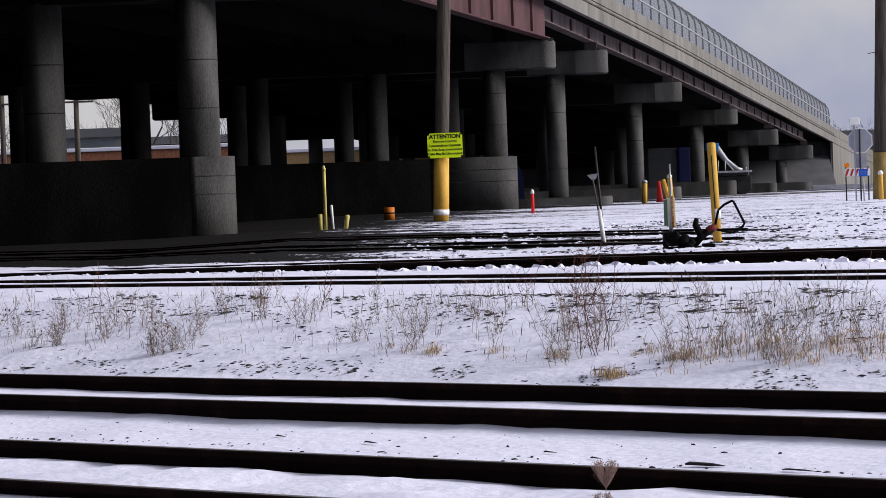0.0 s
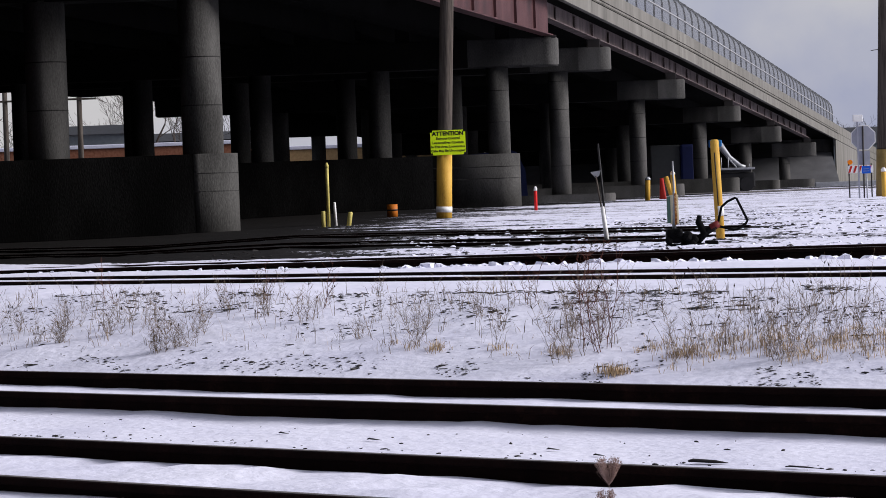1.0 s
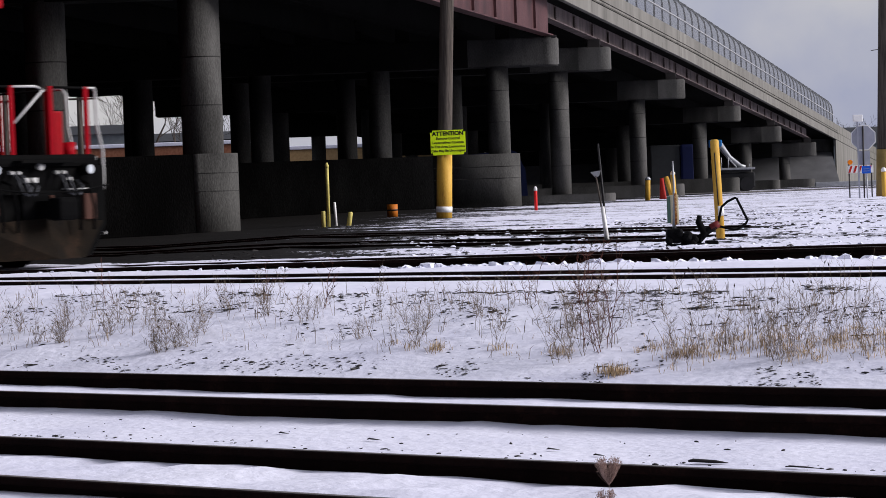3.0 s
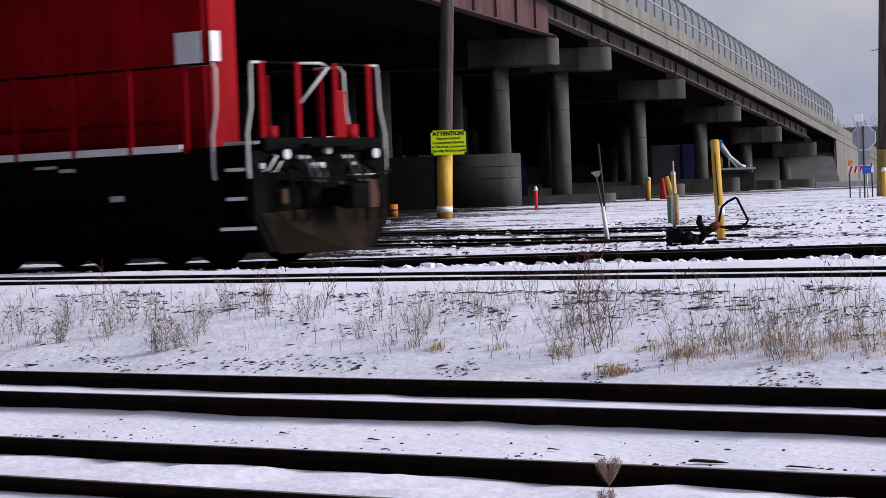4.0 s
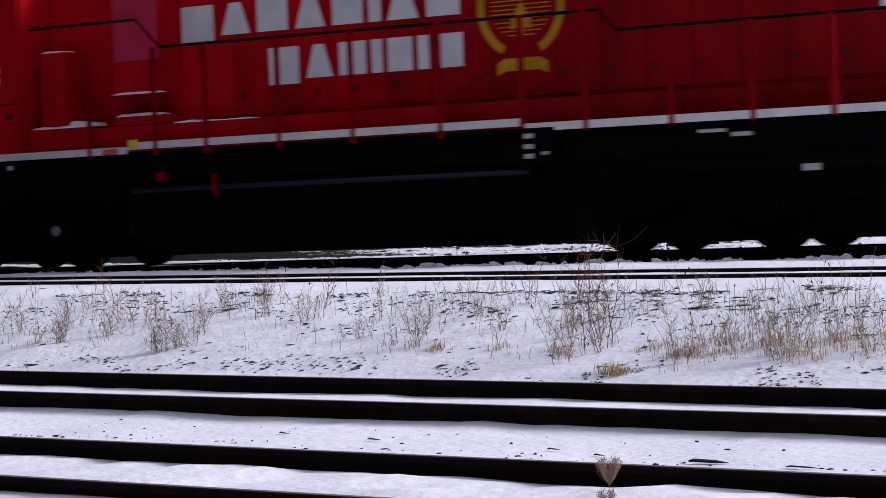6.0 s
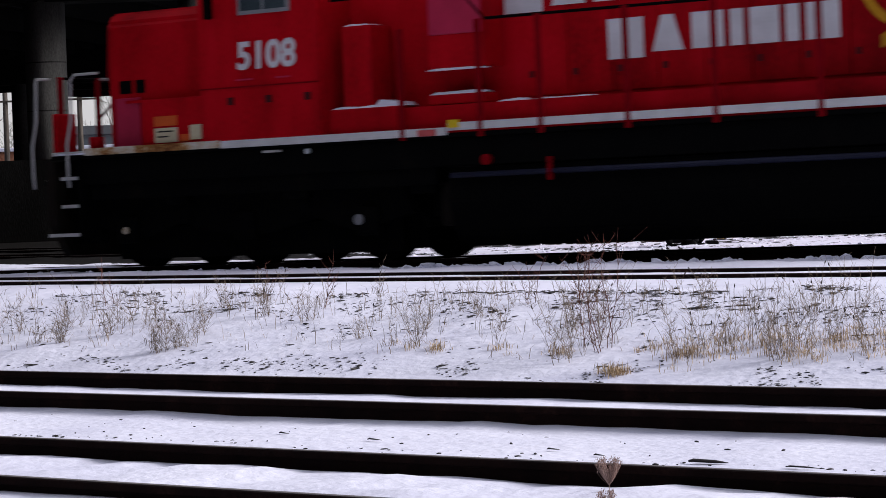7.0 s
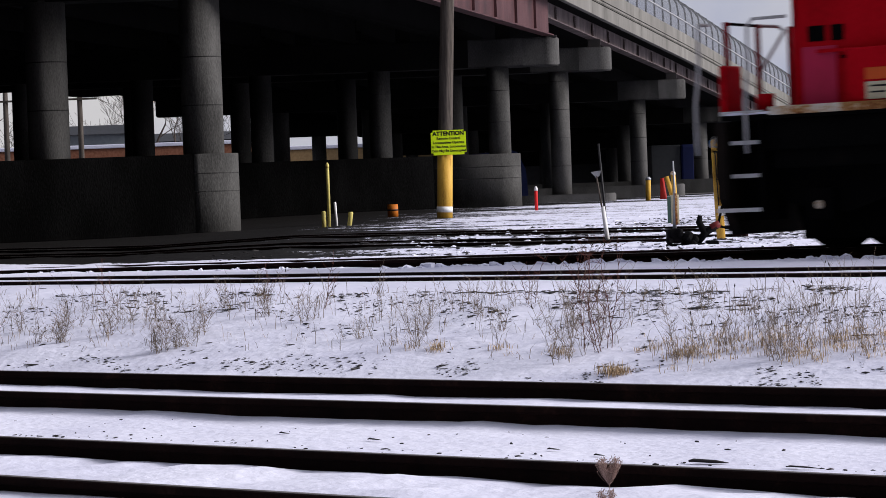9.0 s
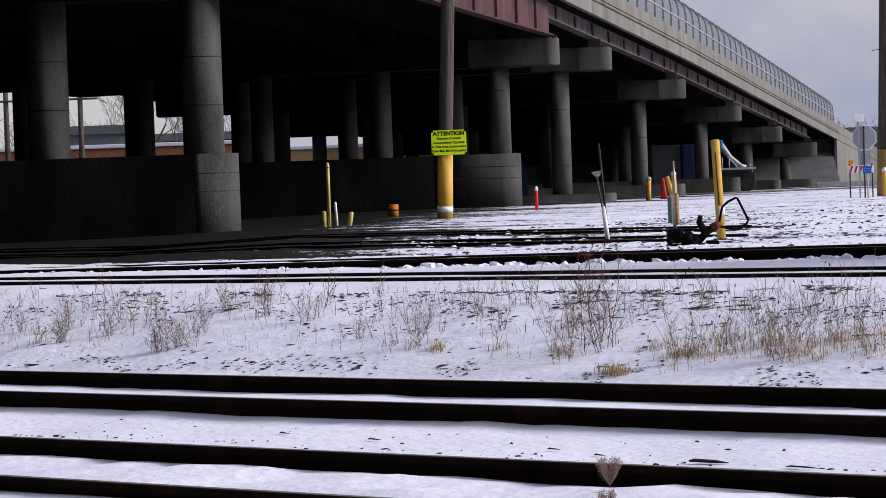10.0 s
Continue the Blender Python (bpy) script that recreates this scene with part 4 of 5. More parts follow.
# trucks, wheels, tank
wheelsets = []
for tc_ in (-3.3, -16.5):
    tr = lp("truck", box(tc_ - 2.7, tc_ + 2.7, -0.6, 0.6, 0.55, 0.95, 0.03), UNDER)
    for sy in (-1, 1):
        out = [(tc_ - 2.75, 0.62), (tc_ - 2.6, 1.0), (tc_ - 1.4, 1.12), (tc_ + 1.4, 1.12), (tc_ + 2.6, 1.0), (tc_ + 2.75, 0.62), (tc_ + 2.3, 0.5), (tc_ + 1.75, 0.42), (tc_ + 1.2, 0.6), (tc_ + 0.3, 0.42), (tc_ - 0.3, 0.42), (tc_ - 1.2, 0.6), (tc_ - 1.75, 0.42), (tc_ - 2.3, 0.5)]
        part("side_frame", prism(out, "y", min(sy * 1.0, sy * 1.14), max(sy * 1.0, sy * 1.14)), UNDER, tr)
        for ax in (-2.07, 0, 2.07):
            part("journal_box", box(tc_ + ax - 0.18, tc_ + ax + 0.18, min(sy * 1.1, sy * 1.24), max(sy * 1.1, sy * 1.24), 0.34, 0.72, 0.05), UNDER, tr)
            part("brake_cylinder", tube([(tc_ + ax + 0.75, sy * 1.2, 0.95), (tc_ + ax + 1.15, sy * 1.2, 0.95)], 0.1, 10), UNDER, tr)
        part("brake_rigging", box(tc_ - 2.45, tc_ + 2.45, min(sy * 0.9, sy * 0.95), max(sy * 0.9, sy * 0.95), 0.12, 0.55, 0.01), UNDER, tr)
        for ax in (-1.0, 1.0):
            part("coil_spring", tube([(tc_ + ax, sy * 1.08, 0.6), (tc_ + ax, sy * 1.08, 0.95)], 0.12, 10), UNDER, tr)
        part("sand_pipe", tube([(tc_ + 2.6, sy * 1.0, 1.0), (tc_ + 2.75, sy * 0.85, 0.5), (tc_ + 2.66, sy * 0.76, 0.16)], 0.025, 6), UNDER, tr)
    if tc_ < -10:
        part("bearing_cap", tube([(tc_ + 1.96, -1.24, 0.55), (tc_ + 1.96, -1.27, 0.55)], 0.07, 14), GALV, tr, "bare bearing cap")
        part("bearing_cap", tube([(tc_ - 2.07, -1.24, 0.52), (tc_ - 2.07, -1.27, 0.52)], 0.05, 14), RUST, tr, "rusty bearing cap")
    for ax in (-2.07, 0, 2.07):
        ws = bmesh.new()
        for sy in (-1, 1):
            tube([(0, sy * 0.68, 0), (0, sy * 0.715, 0), (0, sy * 0.716, 0), (0, sy * 0.82, 0)], [0.535, 0.535, 0.508, 0.503], 32, ws)
            tube([(0, sy * 0.82, 0), (0, sy * 0.9, 0)], [0.16, 0.13], 12, ws)
            for k in range(6):
                a_ = math.pi * k / 3
                box(0.28 * math.cos(a_) - 0.03, 0.28 * math.cos(a_) + 0.03, sy * 0.82 - 0.01, sy * 0.82 + 0.01, 0.28 * math.sin(a_) - 0.03, 0.28 * math.sin(a_) + 0.03, 0, ws)
        tube([(0, -0.7, 0), (0, 0.7, 0)], 0.1, 12, ws)
        w_ = lp("wheelset", ws, UNDER)
        wheelsets.append((w_, tc_ + ax))
tank = prism([(-1.38, 1.16), (-1.42, 0.75), (-1.3, 0.34), (-1.1, 0.16), (1.1, 0.16), (1.3, 0.34), (1.42, 0.75), (1.38, 1.16)], "x", -13.0, -6.6)
bmesh.ops.bevel(tank, geom=tank.edges[:], offset=0.03, segments=2, affect="EDGES")
lp("fuel_tank", tank, UNDER)
lp("tank_end_plate", box(-13.3, -13.02, -1.15, 1.15, 0.42, 1.0, 0.06), PILOT)
lp("air_reservoir", tube([(-12.6, -1.28, 1.28), (-6.7, -1.28, 1.28)], 0.10, 12), BLUEPIPE)
lp("conduit", tube([(-12.9, -1.46, 1.06), (-6.4, -1.46, 1.06)], 0.035, 8), BLUEPIPE)
lp("control_box", box(-6.5, -5.95, -1.52, -1.3, 1.12, 1.6, 0.02), UNDER)
for z in (1.47, 1.34, 1.22):
    lp("gauge", box(-6.40, -6.26, -1.535, -1.52, z, z + 0.06, 0.01), GREYRAIL)
lp("gauge", box(-6.14, -6.04, -1.535, -1.52, 1.26, 1.30, 0.01), GREYRAIL)
lp("marker_plate", box(-3.95, -3.6, -1.5, -1.44, 1.42, 1.46), GREYRAIL)
lp("marker_plate", box(-3.5, -3.25, -1.5, -1.44, 1.36, 1.41), GREYRAIL)
lp("marker_plate", box(-2.62, -2.4, -1.44, -1.40, 0.92, 1.0), GREYRAIL)
lp("marker_plate", box(-15.9, -15.62, -1.5, -1.44, 1.48, 1.51), GREYRAIL)
lp("marker_lamp", tube([(-15.16, -1.44, 1.47), (-15.16, -1.5, 1.47)], 0.035, 12), LAMPGLASS)
lp("shutoff_handle", tube([(-12.35, -1.42, 1.24), (-12.35, -1.5, 1.24)], 0.07, 12), DEEPRED)
lp("shutoff_handle", box(-11.44, -11.38, -1.5, -1.44, 0.95, 1.24, 0.01), DEEPRED)

LOCO_T5 = (1.92, 32.9)
SPEED = 5.35
WHEEL_R = 0.508

# ---- poles, sign and yard furniture ----
def g(x, y):
    return ground_z(x, y)


pole = thing("utility_pole", "weathered timber utility pole with yellow painted foot", "utility pole")
part("shaft", tube([(0.05, 66, 0.3), (0.12, 66, 2.1), (0.31, 66, 5.8), (0.45, 66, 8.5)], [0.185, 0.18, 0.165, 0.15], 18), POLEWOOD, pole)
part("yellow_foot", tube([(0.05, 66, 0.3), (0.12, 66, 2.1)], [0.192, 0.186], 18), YELLOW, pole, "weathered yellow paint")
part("white_band", tube([(0.062, 66, 0.64), (0.068, 66, 0.78)], [0.198, 0.198], 18), WHITE, pole, "white reflective band")
part("stone_collar", box(-0.2, 0.35, 65.7, 66.1, 0.3, 0.5, 0.06), CONCRETE, pole)

sign = thing("warning_sign", "fluorescent lime warning sign nailed to the timber pole", "sign")
board = bmesh.new()
bmesh.ops.create_cube(board, size=1)
for v in board.verts:
    v.co = Vector((v.co.x * 0.85, v.co.y * 0.012, v.co.z * 0.60))
vert_edges = [e for e in board.edges if abs(e.verts[0].co.y - e.verts[1].co.y) > 0.005]
bmesh.ops.bevel(board, geom=vert_edges, offset=0.05, segments=4, affect="EDGES")
SIGN_M = pose(0.215, 65.79, 2.33, 0, -0.3, 0)
bd = part("sign_board", board, LIME, sign)
bd.matrix_local = SIGN_M
for words, size, z, bold in (("ATTENTION", 0.135, 0.215, 0.006), ("Remote Control", 0.085, 0.10, 0.002), ("Locomotives Operate", 0.085, 0.0, 0.002), ("In This Area. Locomotive", 0.080, -0.10, 0.002), ("Cabs May Be Unoccupied", 0.080, -0.20, 0.002)):
    text_part("sign_text", words, size, INK, sign, SIGN_M @ pose(0, -0.008, z, 90), "black printed words", bold, 0.002)

OLIVE = material("dull_olive_yellow", shades((0.24, 0.17, 0.06), 0.3), 3, 0.7, 0, 0.2)
pole2 = thing("utility_pole", "tall dark timber utility pole with yellow sleeve", "utility pole")
part("shaft", tube([(13.05, 80, 0.3), (13.28, 80, 6.4), (13.4, 80, 9)], [0.22, 0.205, 0.19], 18), POLEWOOD, pole2)
part("yellow_sleeve", tube([(13.08, 80, 0.3), (13.14, 80, 1.95)], [0.27, 0.265], 18), OLIVE, pole2, "dull olive-yellow sleeve")
part("cable", tube([(13.1, 80, 4.9), (12.85, 79.6, 4.87), (12.7, 79.3, 4.84)], 0.012, 5), BLACK, pole2)


def bollard(x, y, h, r, mat, label, name="bollard", cap=None, lean=0.0, category="bollard"):
    t = thing(name, label, category)
    z = g(x, y) - 0.15
    part("post", tube([(x, y, z), (x + lean * h, y, z + 0.15 + h), (x + lean * h, y, z + 0.17 + h)], [r, r, r * 0.7], 14), mat, t)
    if cap:
        part("cap", tube([(x + lean * h, y, z + 0.12 + h), (x + lean * h, y, z + 0.18 + h), (x + lean * h, y, z + 0.24 + h)], [r * 1.1, r * 1.1, r * 0.5], 14), cap, t)
    return t


bollard(12.90, 79.0, 0.76, 0.07, YELLOW, "yellow steel bollard with white cap", cap=WHITE)
bollard(7.6, 100, 0.78, 0.095, YELLOW, "yellow steel bollard beside the pier", cap=GALV, lean=0.04)
bollard(7.75, 90, 0.92, 0.08, YELLOW, "rust-streaked yellow steel bollard in snow", cap=RUST, lean=-0.06)
bollard(-2.42, 58, 1.28, 0.036, PALEYELLOW, "slim pale yellow marker post", "marker_post", PALEYELLOW, category="post")
bollard(-2.53, 58, 0.32, 0.05, PALEYELLOW, "short pale yellow stub post", "marker_post", category="post")
bollard(-2.02, 58, 0.28, 0.05, PALEYELLOW, "short leaning yellow stub post", "marker_post", lean=0.25, category="post")
bollard(-2.28, 58.6, 0.5, 0.03, WHITE, "thin white stake beside the marker post", "marker_post", lean=-0.06, category="post")
bollard(2.61, 75, 0.58, 0.045, plain("red_plastic", (0.6, 0.02, 0.02)), "slim red plastic delineator", "delineator_post", WHITE, category="post")
big = bollard(3.96, 38.6, 1.40, 0.062, YELLOW, "tall leaning yellow post with peeling paint", "guard_post", lean=-0.035, category="post")
part("peeled_strip", tube([(3.93, 38.536, 0.75), (3.9, 38.536, 1.5)], 0.008, 5), BLACK, big, "dark peeled streak")
part("white_band", tube([(3.952, 38.6, 0.60), (3.948, 38.6, 0.74)], 0.066, 14), WHITE, big)

CONE_RED = plain("red_hydrant_paint", (0.38, 0.02, 0.015))
cone = thing("traffic_marker", "red and yellow striped marker cone beside the pier", "traffic cone")
part("cone_body", tube([(8.58, 105, 0.6), (8.58, 105, 0.72), (8.55, 105, 1.45)], [0.16, 0.13, 0.07], 14), CONE_RED, cone)
part("striped_stake", tube([(8.95, 104.8, 0.6), (8.7, 104.8, 1.5)], [0.1, 0.09], 8), YELLOW, cone)
ob_ = thing("orange_barrel", "weathered orange barrel in the dark under the deck", "barrel")
part("drum", tube([(-1.38, 76, 0.5), (-1.38, 76, 0.86)], 0.15, 16), plain("faded_orange", (0.42, 0.12, 0.01)), ob_)
part("band", tube([(-1.38, 76, 0.68), (-1.38, 76, 0.72)], 0.155, 16), BLACK, ob_)

# switch stands
SW = material("black_iron", shades((0.004, 0.004, 0.0045), 0.3), 4, 0.7, 0, 0.1, spec=0.04)
stand = thing("switch_stand", "black iron switch stand with bent throw handle and target", "switch stand")
zb = g(3.3, 37) - 0.05
part("base", box(3.08, 3.6, 36.85, 37.2, zb, zb + 0.07, 0.02), SW, stand)
part("gear_case", box(3.08, 3.3, 36.85, 37.15, zb + 0.08, zb + 0.28, 0.05), SW, stand)
part("gear_drum", tube([(3.28, 37, zb + 0.13), (3.52, 37, zb + 0.12)], [0.10, 0.07], 12), SW, stand)
for k, (cx_, cz_, r_) in enumerate(((3.10, 0.12, 0.055), (3.24, 0.22, 0.06), (3.36, 0.17, 0.075), (3.45, 0.13, 0.06), (3.40, 0.08, 0.07))):
    lug = bmesh.new()
    bmesh.ops.create_icosphere(lug, subdivisions=2, radius=r_)
    for v in lug.verts:
        v.co = v.co * (1 + 0.35 * noise.noise(v.co * 14 + Vector((k * 2.0, 0, 0)))) + Vector((cx_, 36.86, zb + cz_))
    part("gear_lug", lug, SW, stand)
part("mast", tube([(3.19, 37, zb + 0.2), (3.205, 37, zb + 0.85), (3.2, 37, zb + 1.2)], [0.03, 0.014, 0.010], 8), GALV, stand)
target = part("target", box(3.14, 3.26, 36.99, 37.005, zb + 0.34, zb + 0.74, 0.006), CREAM, stand, "weathered white target plate")
part("target_stripe", box(3.205, 3.235, 36.975, 36.988, zb + 0.33, zb + 0.76, 0.003), RUST, target)
part("target_stripe", box(3.10, 3.15, 36.975, 36.988, zb + 0.36, zb + 0.72, 0.003), plain("green_target_paint", (0.06, 0.11, 0.09)), target)
lever = part("lever", tube([(3.5, 36.95, zb + 0.12), (3.6, 36.95, zb + 0.2), (3.52, 36.95, zb + 0.36), (3.54, 36.95, zb + 0.45)], [0.05, 0.06, 0.045, 0.03], 10), SW, stand)
part("lever_arm", tube([(3.5, 36.95, zb + 0.08), (3.62, 36.95, zb + 0.22), (3.75, 36.95, zb + 0.3)], [0.04, 0.05, 0.05], 10), SW, stand)
part("socket", tube([(3.68, 36.95, zb + 0.27), (3.80, 36.95, zb + 0.33)], [0.055, 0.05], 10), plain("rust_red_iron", (0.12, 0.012, 0.012)), stand)
part("handle_loop", tube([(3.78, 36.95, zb + 0.31), (3.84, 36.95, zb + 0.55), (3.92, 36.95, zb + 0.62), (4.03, 36.95, zb + 0.67), (4.05, 36.95, zb + 0.66), (4.19, 36.95, zb + 0.36), (4.17, 36.95, zb + 0.32), (4.05, 36.95, zb + 0.24), (4.0, 36.95, zb + 0.235), (3.8, 36.95, zb + 0.29)], 0.017, 8), SW, stand)
part("foot", box(3.62, 3.78, 36.9, 37.2, zb, zb + 0.1, 0.02), SW, stand)
part("tie_block", box(2.95, 3.95, 36.85, 37.2, zb - 0.12, zb + 0.0, 0.02), POLEWOOD, stand)

stand.matrix_basis = Matrix.Translation((-0.03, 0, 0))

post2 = thing("switch_marker", "thin dark mast with white foot and grey blade", "switch stand")
part("mast", tube([(2.42, 40.5, 0.2), (2.38, 40.5, 0.95), (2.33, 40.5, 1.72)], [0.02, 0.018, 0.016], 8), BLACK, post2)
part("white_foot", tube([(2.425, 40.49, 0.2), (2.365, 40.49, 0.78)], [0.038, 0.03], 10), WHITE, post2, "white painted foot")
part("blade", prism([(2.20, 1.30), (2.36, 1.32), (2.33, 1.24), (2.28, 1.21)], "y", 40.46, 40.49), GALV, post2, "grey metal blade")
part("stem", tube([(2.28, 40.47, 1.24), (2.36, 40.49, 0.7)], 0.014, 6), POLEWOOD, post2)

post2.matrix_basis = Matrix.Translation((0.035, 0, 0))

# boom lift parked under the deck
BLUE = plain("blue_machine_paint", (0.02, 0.16, 0.42), 0.45)
NAVY = plain("navy_paint", (0.003, 0.007, 0.045), 0.6)
lift = thing("boom_lift", "blue and grey boom lift parked under the deck", "boom lift")
part("boom_head", box(15.35, 16.1, 154.6, 155.2, 3.3, 3.72, 0.08), BLUE, lift)
part("boom", tube([(15.7, 154.8, 3.5), (16.0, 154.8, 3.4), (16.5, 154.8, 2.7), (17.1, 154.8, 2.2), (17.4, 154.8, 2.12)], [0.2, 0.2, 0.15, 0.13, 0.1], 8), GALV, lift)
part("brace", tube([(16.0, 154.7, 3.2), (16.9, 154.7, 2.1)], 0.05, 6), GALV, lift)
part("platform", box(15.6, 17.9, 154.3, 155.3, 1.98, 2.10, 0.03), GALV, lift)
part("platform_skirt", box(15.6, 17.7, 154.4, 155.2, 1.84, 1.97, 0.02), BLACK, lift)
for x_ in (16.0, 16.4, 17.6):
    part("rail_post", tube([(x_, 154.4, 2.05), (x_, 154.4, 2.7 if x_ < 17 else 2.3)], 0.03, 6), GALV, lift)
part("chassis", box(15.0, 17.9, 154.5, 156.3, 0.95, 1.82, 0.08), BLACK, lift)
for x_ in (15.3, 17.4):
    for y_ in (154.4, 156.3):
        part("wheel", tube([(x_, y_ - 0.15, 1.14), (x_, y_ + 0.15, 1.14)], 0.40, 20), BLACK, lift)
TRUCKGREY = plain("dull_grey_truck_body", (0.035, 0.038, 0.042), 0.6)
truck = thing("box_truck", "blue cab truck with grey box body parked between piers", "truck")
part("box_body", box(11.9, 13.55, 153.2, 160.0, 1.35, 3.5, 0.05), TRUCKGREY, truck, "grey box body")
part("cab", box(13.56, 14.4, 153.1, 155.2, 1.1, 3.5, 0.14), NAVY, truck, "navy blue cab")
part("chassis", box(11.9, 14.2, 153.5, 160.0, 1.0, 1.34), BLACK, truck)
for y_ in (153.9, 158.6):
    part("wheel", tube([(11.85, y_, 1.12), (12.2, y_, 1.12)], 0.42, 18), BLACK, truck)
    part("wheel", tube([(13.9, y_, 1.12), (14.25, y_, 1.12)], 0.42, 18), BLACK, truck)
tarp = thing("covered_crate", "load under a dark navy tarpaulin behind the pier wall", "crate")
part("cover", prism([(1.1, 0.5), (3.9, 0.5), (3.8, 2.1), (3.45, 2.9), (3.2, 3.0), (1.1, 2.85)], "y", 121, 124.5), NAVY, tarp)
# road edge beyond the deck: signs and barricade
SIGNBACK = plain("bare_aluminium_sign_back", (0.27, 0.28, 0.33), 0.5, 0.1)
stop = thing("road_sign", "grey back of an octagonal road sign on a post", "sign")
def octagon(r):
    return [(12.03 + r * math.cos(math.pi * (k + 0.5) / 4), 2.27 + r * math.sin(math.pi * (k + 0.5) / 4)) for k in range(8)]
part("rim", prism(octagon(0.375), "y", 77.004, 77.012), WHITE, stop, "pale rim of the sign")
part("plate", prism(octagon(0.35), "y", 76.99, 77.003), SIGNBACK, stop)
part("post", tube([(12.0, 76.97, 0.4), (12.02, 76.97, 2.6)], 0.022, 8), DARKSTEEL, stop)
part("lower_plate", box(11.87, 12.2, 76.99, 77.003, 1.5, 1.9, 0.003), SIGNBACK, stop)
lampbox = thing("road_sign", "small white sign box on a short post", "sign")
part("plate", box(11.72, 12.0, 76.8, 76.86, 2.72, 2.92, 0.02), WHITE, lampbox)
part("post", box(11.83, 11.87, 76.85, 76.9, 0.5, 2.72), SIGNBACK, lampbox)
bsign = thing("road_sign", "small blue sign on a grey post", "sign")
part("plate", box(11.80, 12.05, 75.99, 76.0, 1.25, 1.46, 0.004), plain("blue_sign_sheet", (0.01, 0.09, 0.5)), bsign)
part("post", tube([(11.94, 76.02, 0.4), (11.93, 76.02, 1.4)], 0.02, 8), GALV, bsign)
for k in range(2):
    part("text_bar", box(11.84, 12.01, 75.985, 75.99, 1.37 - 0.06 * k, 1.385 - 0.06 * k), SIGNBACK, bsign)
barr = thing("road_barricade", "red and white striped road barricade with amber lamp", "barricade")
bw = box(11.86, 12.6, 79.0, 79.02, 1.28, 1.5, 0.004)
board_ = part("board", bw, WHITE, barr)
for k in range(5):
    x_ = 11.87 + k * 0.14
    part("stripe", prism([(x_, 1.29), (x_ + 0.06, 1.29), (x_ + 0.13, 1.49), (x_ + 0.07, 1.49)], "y", 78.992, 78.998), CONE_RED, board_)
for x_ in (11.9, 12.55):
    part("leg", tube([(x_, 79.03, 0.5), (x_, 79.03, 1.55)], 0.02, 6), DARKSTEEL, barr)
part("lamp", tube([(11.93, 78.95, 1.6), (11.93, 79.05, 1.6)], 0.07, 16), plain("amber_lens", (0.75, 0.2, 0.01), 0.3), barr, "amber warning lamp")
kerb = thing("guard_rail", "low grey barrier rail along the road edge", "guard rail")
part("rail_beam", box(25.4, 36, 184, 184.4, 0.62, 1.12, 0.03), GALV, kerb)
for x_ in (26, 29, 32, 35):
    part("rail_post", box(x_ - 0.1, x_ + 0.1, 184.4, 184.6, 0.5, 1.05), GALV, kerb)
road = part("road", sweep([(-4, 0), (4, 0), (4, 0.03), (-4, 0.03)], [(10, 131, ground_z(10, 131) + 0.02), (18, 139, ground_z(18, 139) + 0.02), (27, 143, ground_z(27, 143) + 0.02), (60, 150, ground_z(60, 150) + 0.02)]), BALLAST)
tagged(road, "slushy access road with dark wheel tracks", "road", kind="structure")

# ---- far side: low brick building, houses, poles, trees ----
BRICK = material("brown_brick", [(0.3, (0.16, 0.06, 0.035)), (0.5, (0.27, 0.11, 0.065)), (0.7, (0.34, 0.16, 0.10))], 6, 0.9, 0, 0.3, fine=60)
TANBRICK = material("tan_brick", shades((0.36, 0.24, 0.12), 0.25), 5, 0.9, 0, 0.3, fine=60)
ROOF = plain("dark_shingle_roof", (0.035, 0.037, 0.042), 0.85, 0, 0.3)
SIDING = plain("grey_blue_siding", (0.17, 0.195, 0.21), 0.7)
DARKGLASS = plain("dark_window_glass", (0.03, 0.035, 0.04), 0.15)


def building(x0, x1, y, depth, z1, mat, label, windows=0, coping=True, gable=0.0):
    t = thing("building", label, "building")
    z0 = 0.5
    part("wall", box(x0, x1, y, y + depth, z0, z1), mat, t)
    if coping:
        part("snowy_coping", box(x0 - 0.1, x1 + 0.1, y - 0.12, y + depth, z1 + 0.004, z1 + 0.26, 0.05), SNOW, t, "snow-covered roof edge")
    if gable:
        c = (y + y + depth) / 2
        part("roof", prism([(y - 0.4, z1 + 0.004), (y + depth + 0.4, z1 + 0.004), (c, z1 + gable)], "x", x0 - 0.3, x1 + 0.3), ROOF, t)
    for k in range(windows):
        wx = x0 + (k + 0.5) * (x1 - x0) / windows
        w = part("window", box(wx - 0.55, wx + 0.55, y - 0.08, y + 0.02, z1 - 2.3, z1 - 0.9), WHITE, t)
        part("pane", box(wx - 0.47, wx + 0.47, y - 0.1, y - 0.06, z1 - 2.22, z1 - 0.98), DARKGLASS, w)
    return t


building(-48, -13, 180, 8, 5.05, BRICK, "long low brown brick building with snowy roof edge")
building(-12.4, 2.0, 182, 8, 4.55, TANBRICK, "low tan brick building behind the viaduct")
building(-26.6, -21.9, 191, 7, 6.3, SIDING, "grey-green house with low dark roof behind the brick building", 3, False, 0.75)
building(-21.7, -12, 196, 8, 5.75, ROOF, "dark roofed shed behind the brick building", 0, False, 0.7)
building(-60, -34, 198, 9, 6.0, SIDING, "pale house row behind the brick building", 5, False, 1.4)
building(2.5, 24, 232, 9, 4.4, TANBRICK, "low tan building beyond the tracks", 6)
building(37.6, 52, 250, 9, 4.6, SIDING, "grey-blue house with dark shingle roof", 4, False, 1.6)

BARK = plain("bare_tree_bark", (0.06, 0.048, 0.042), 0.9)


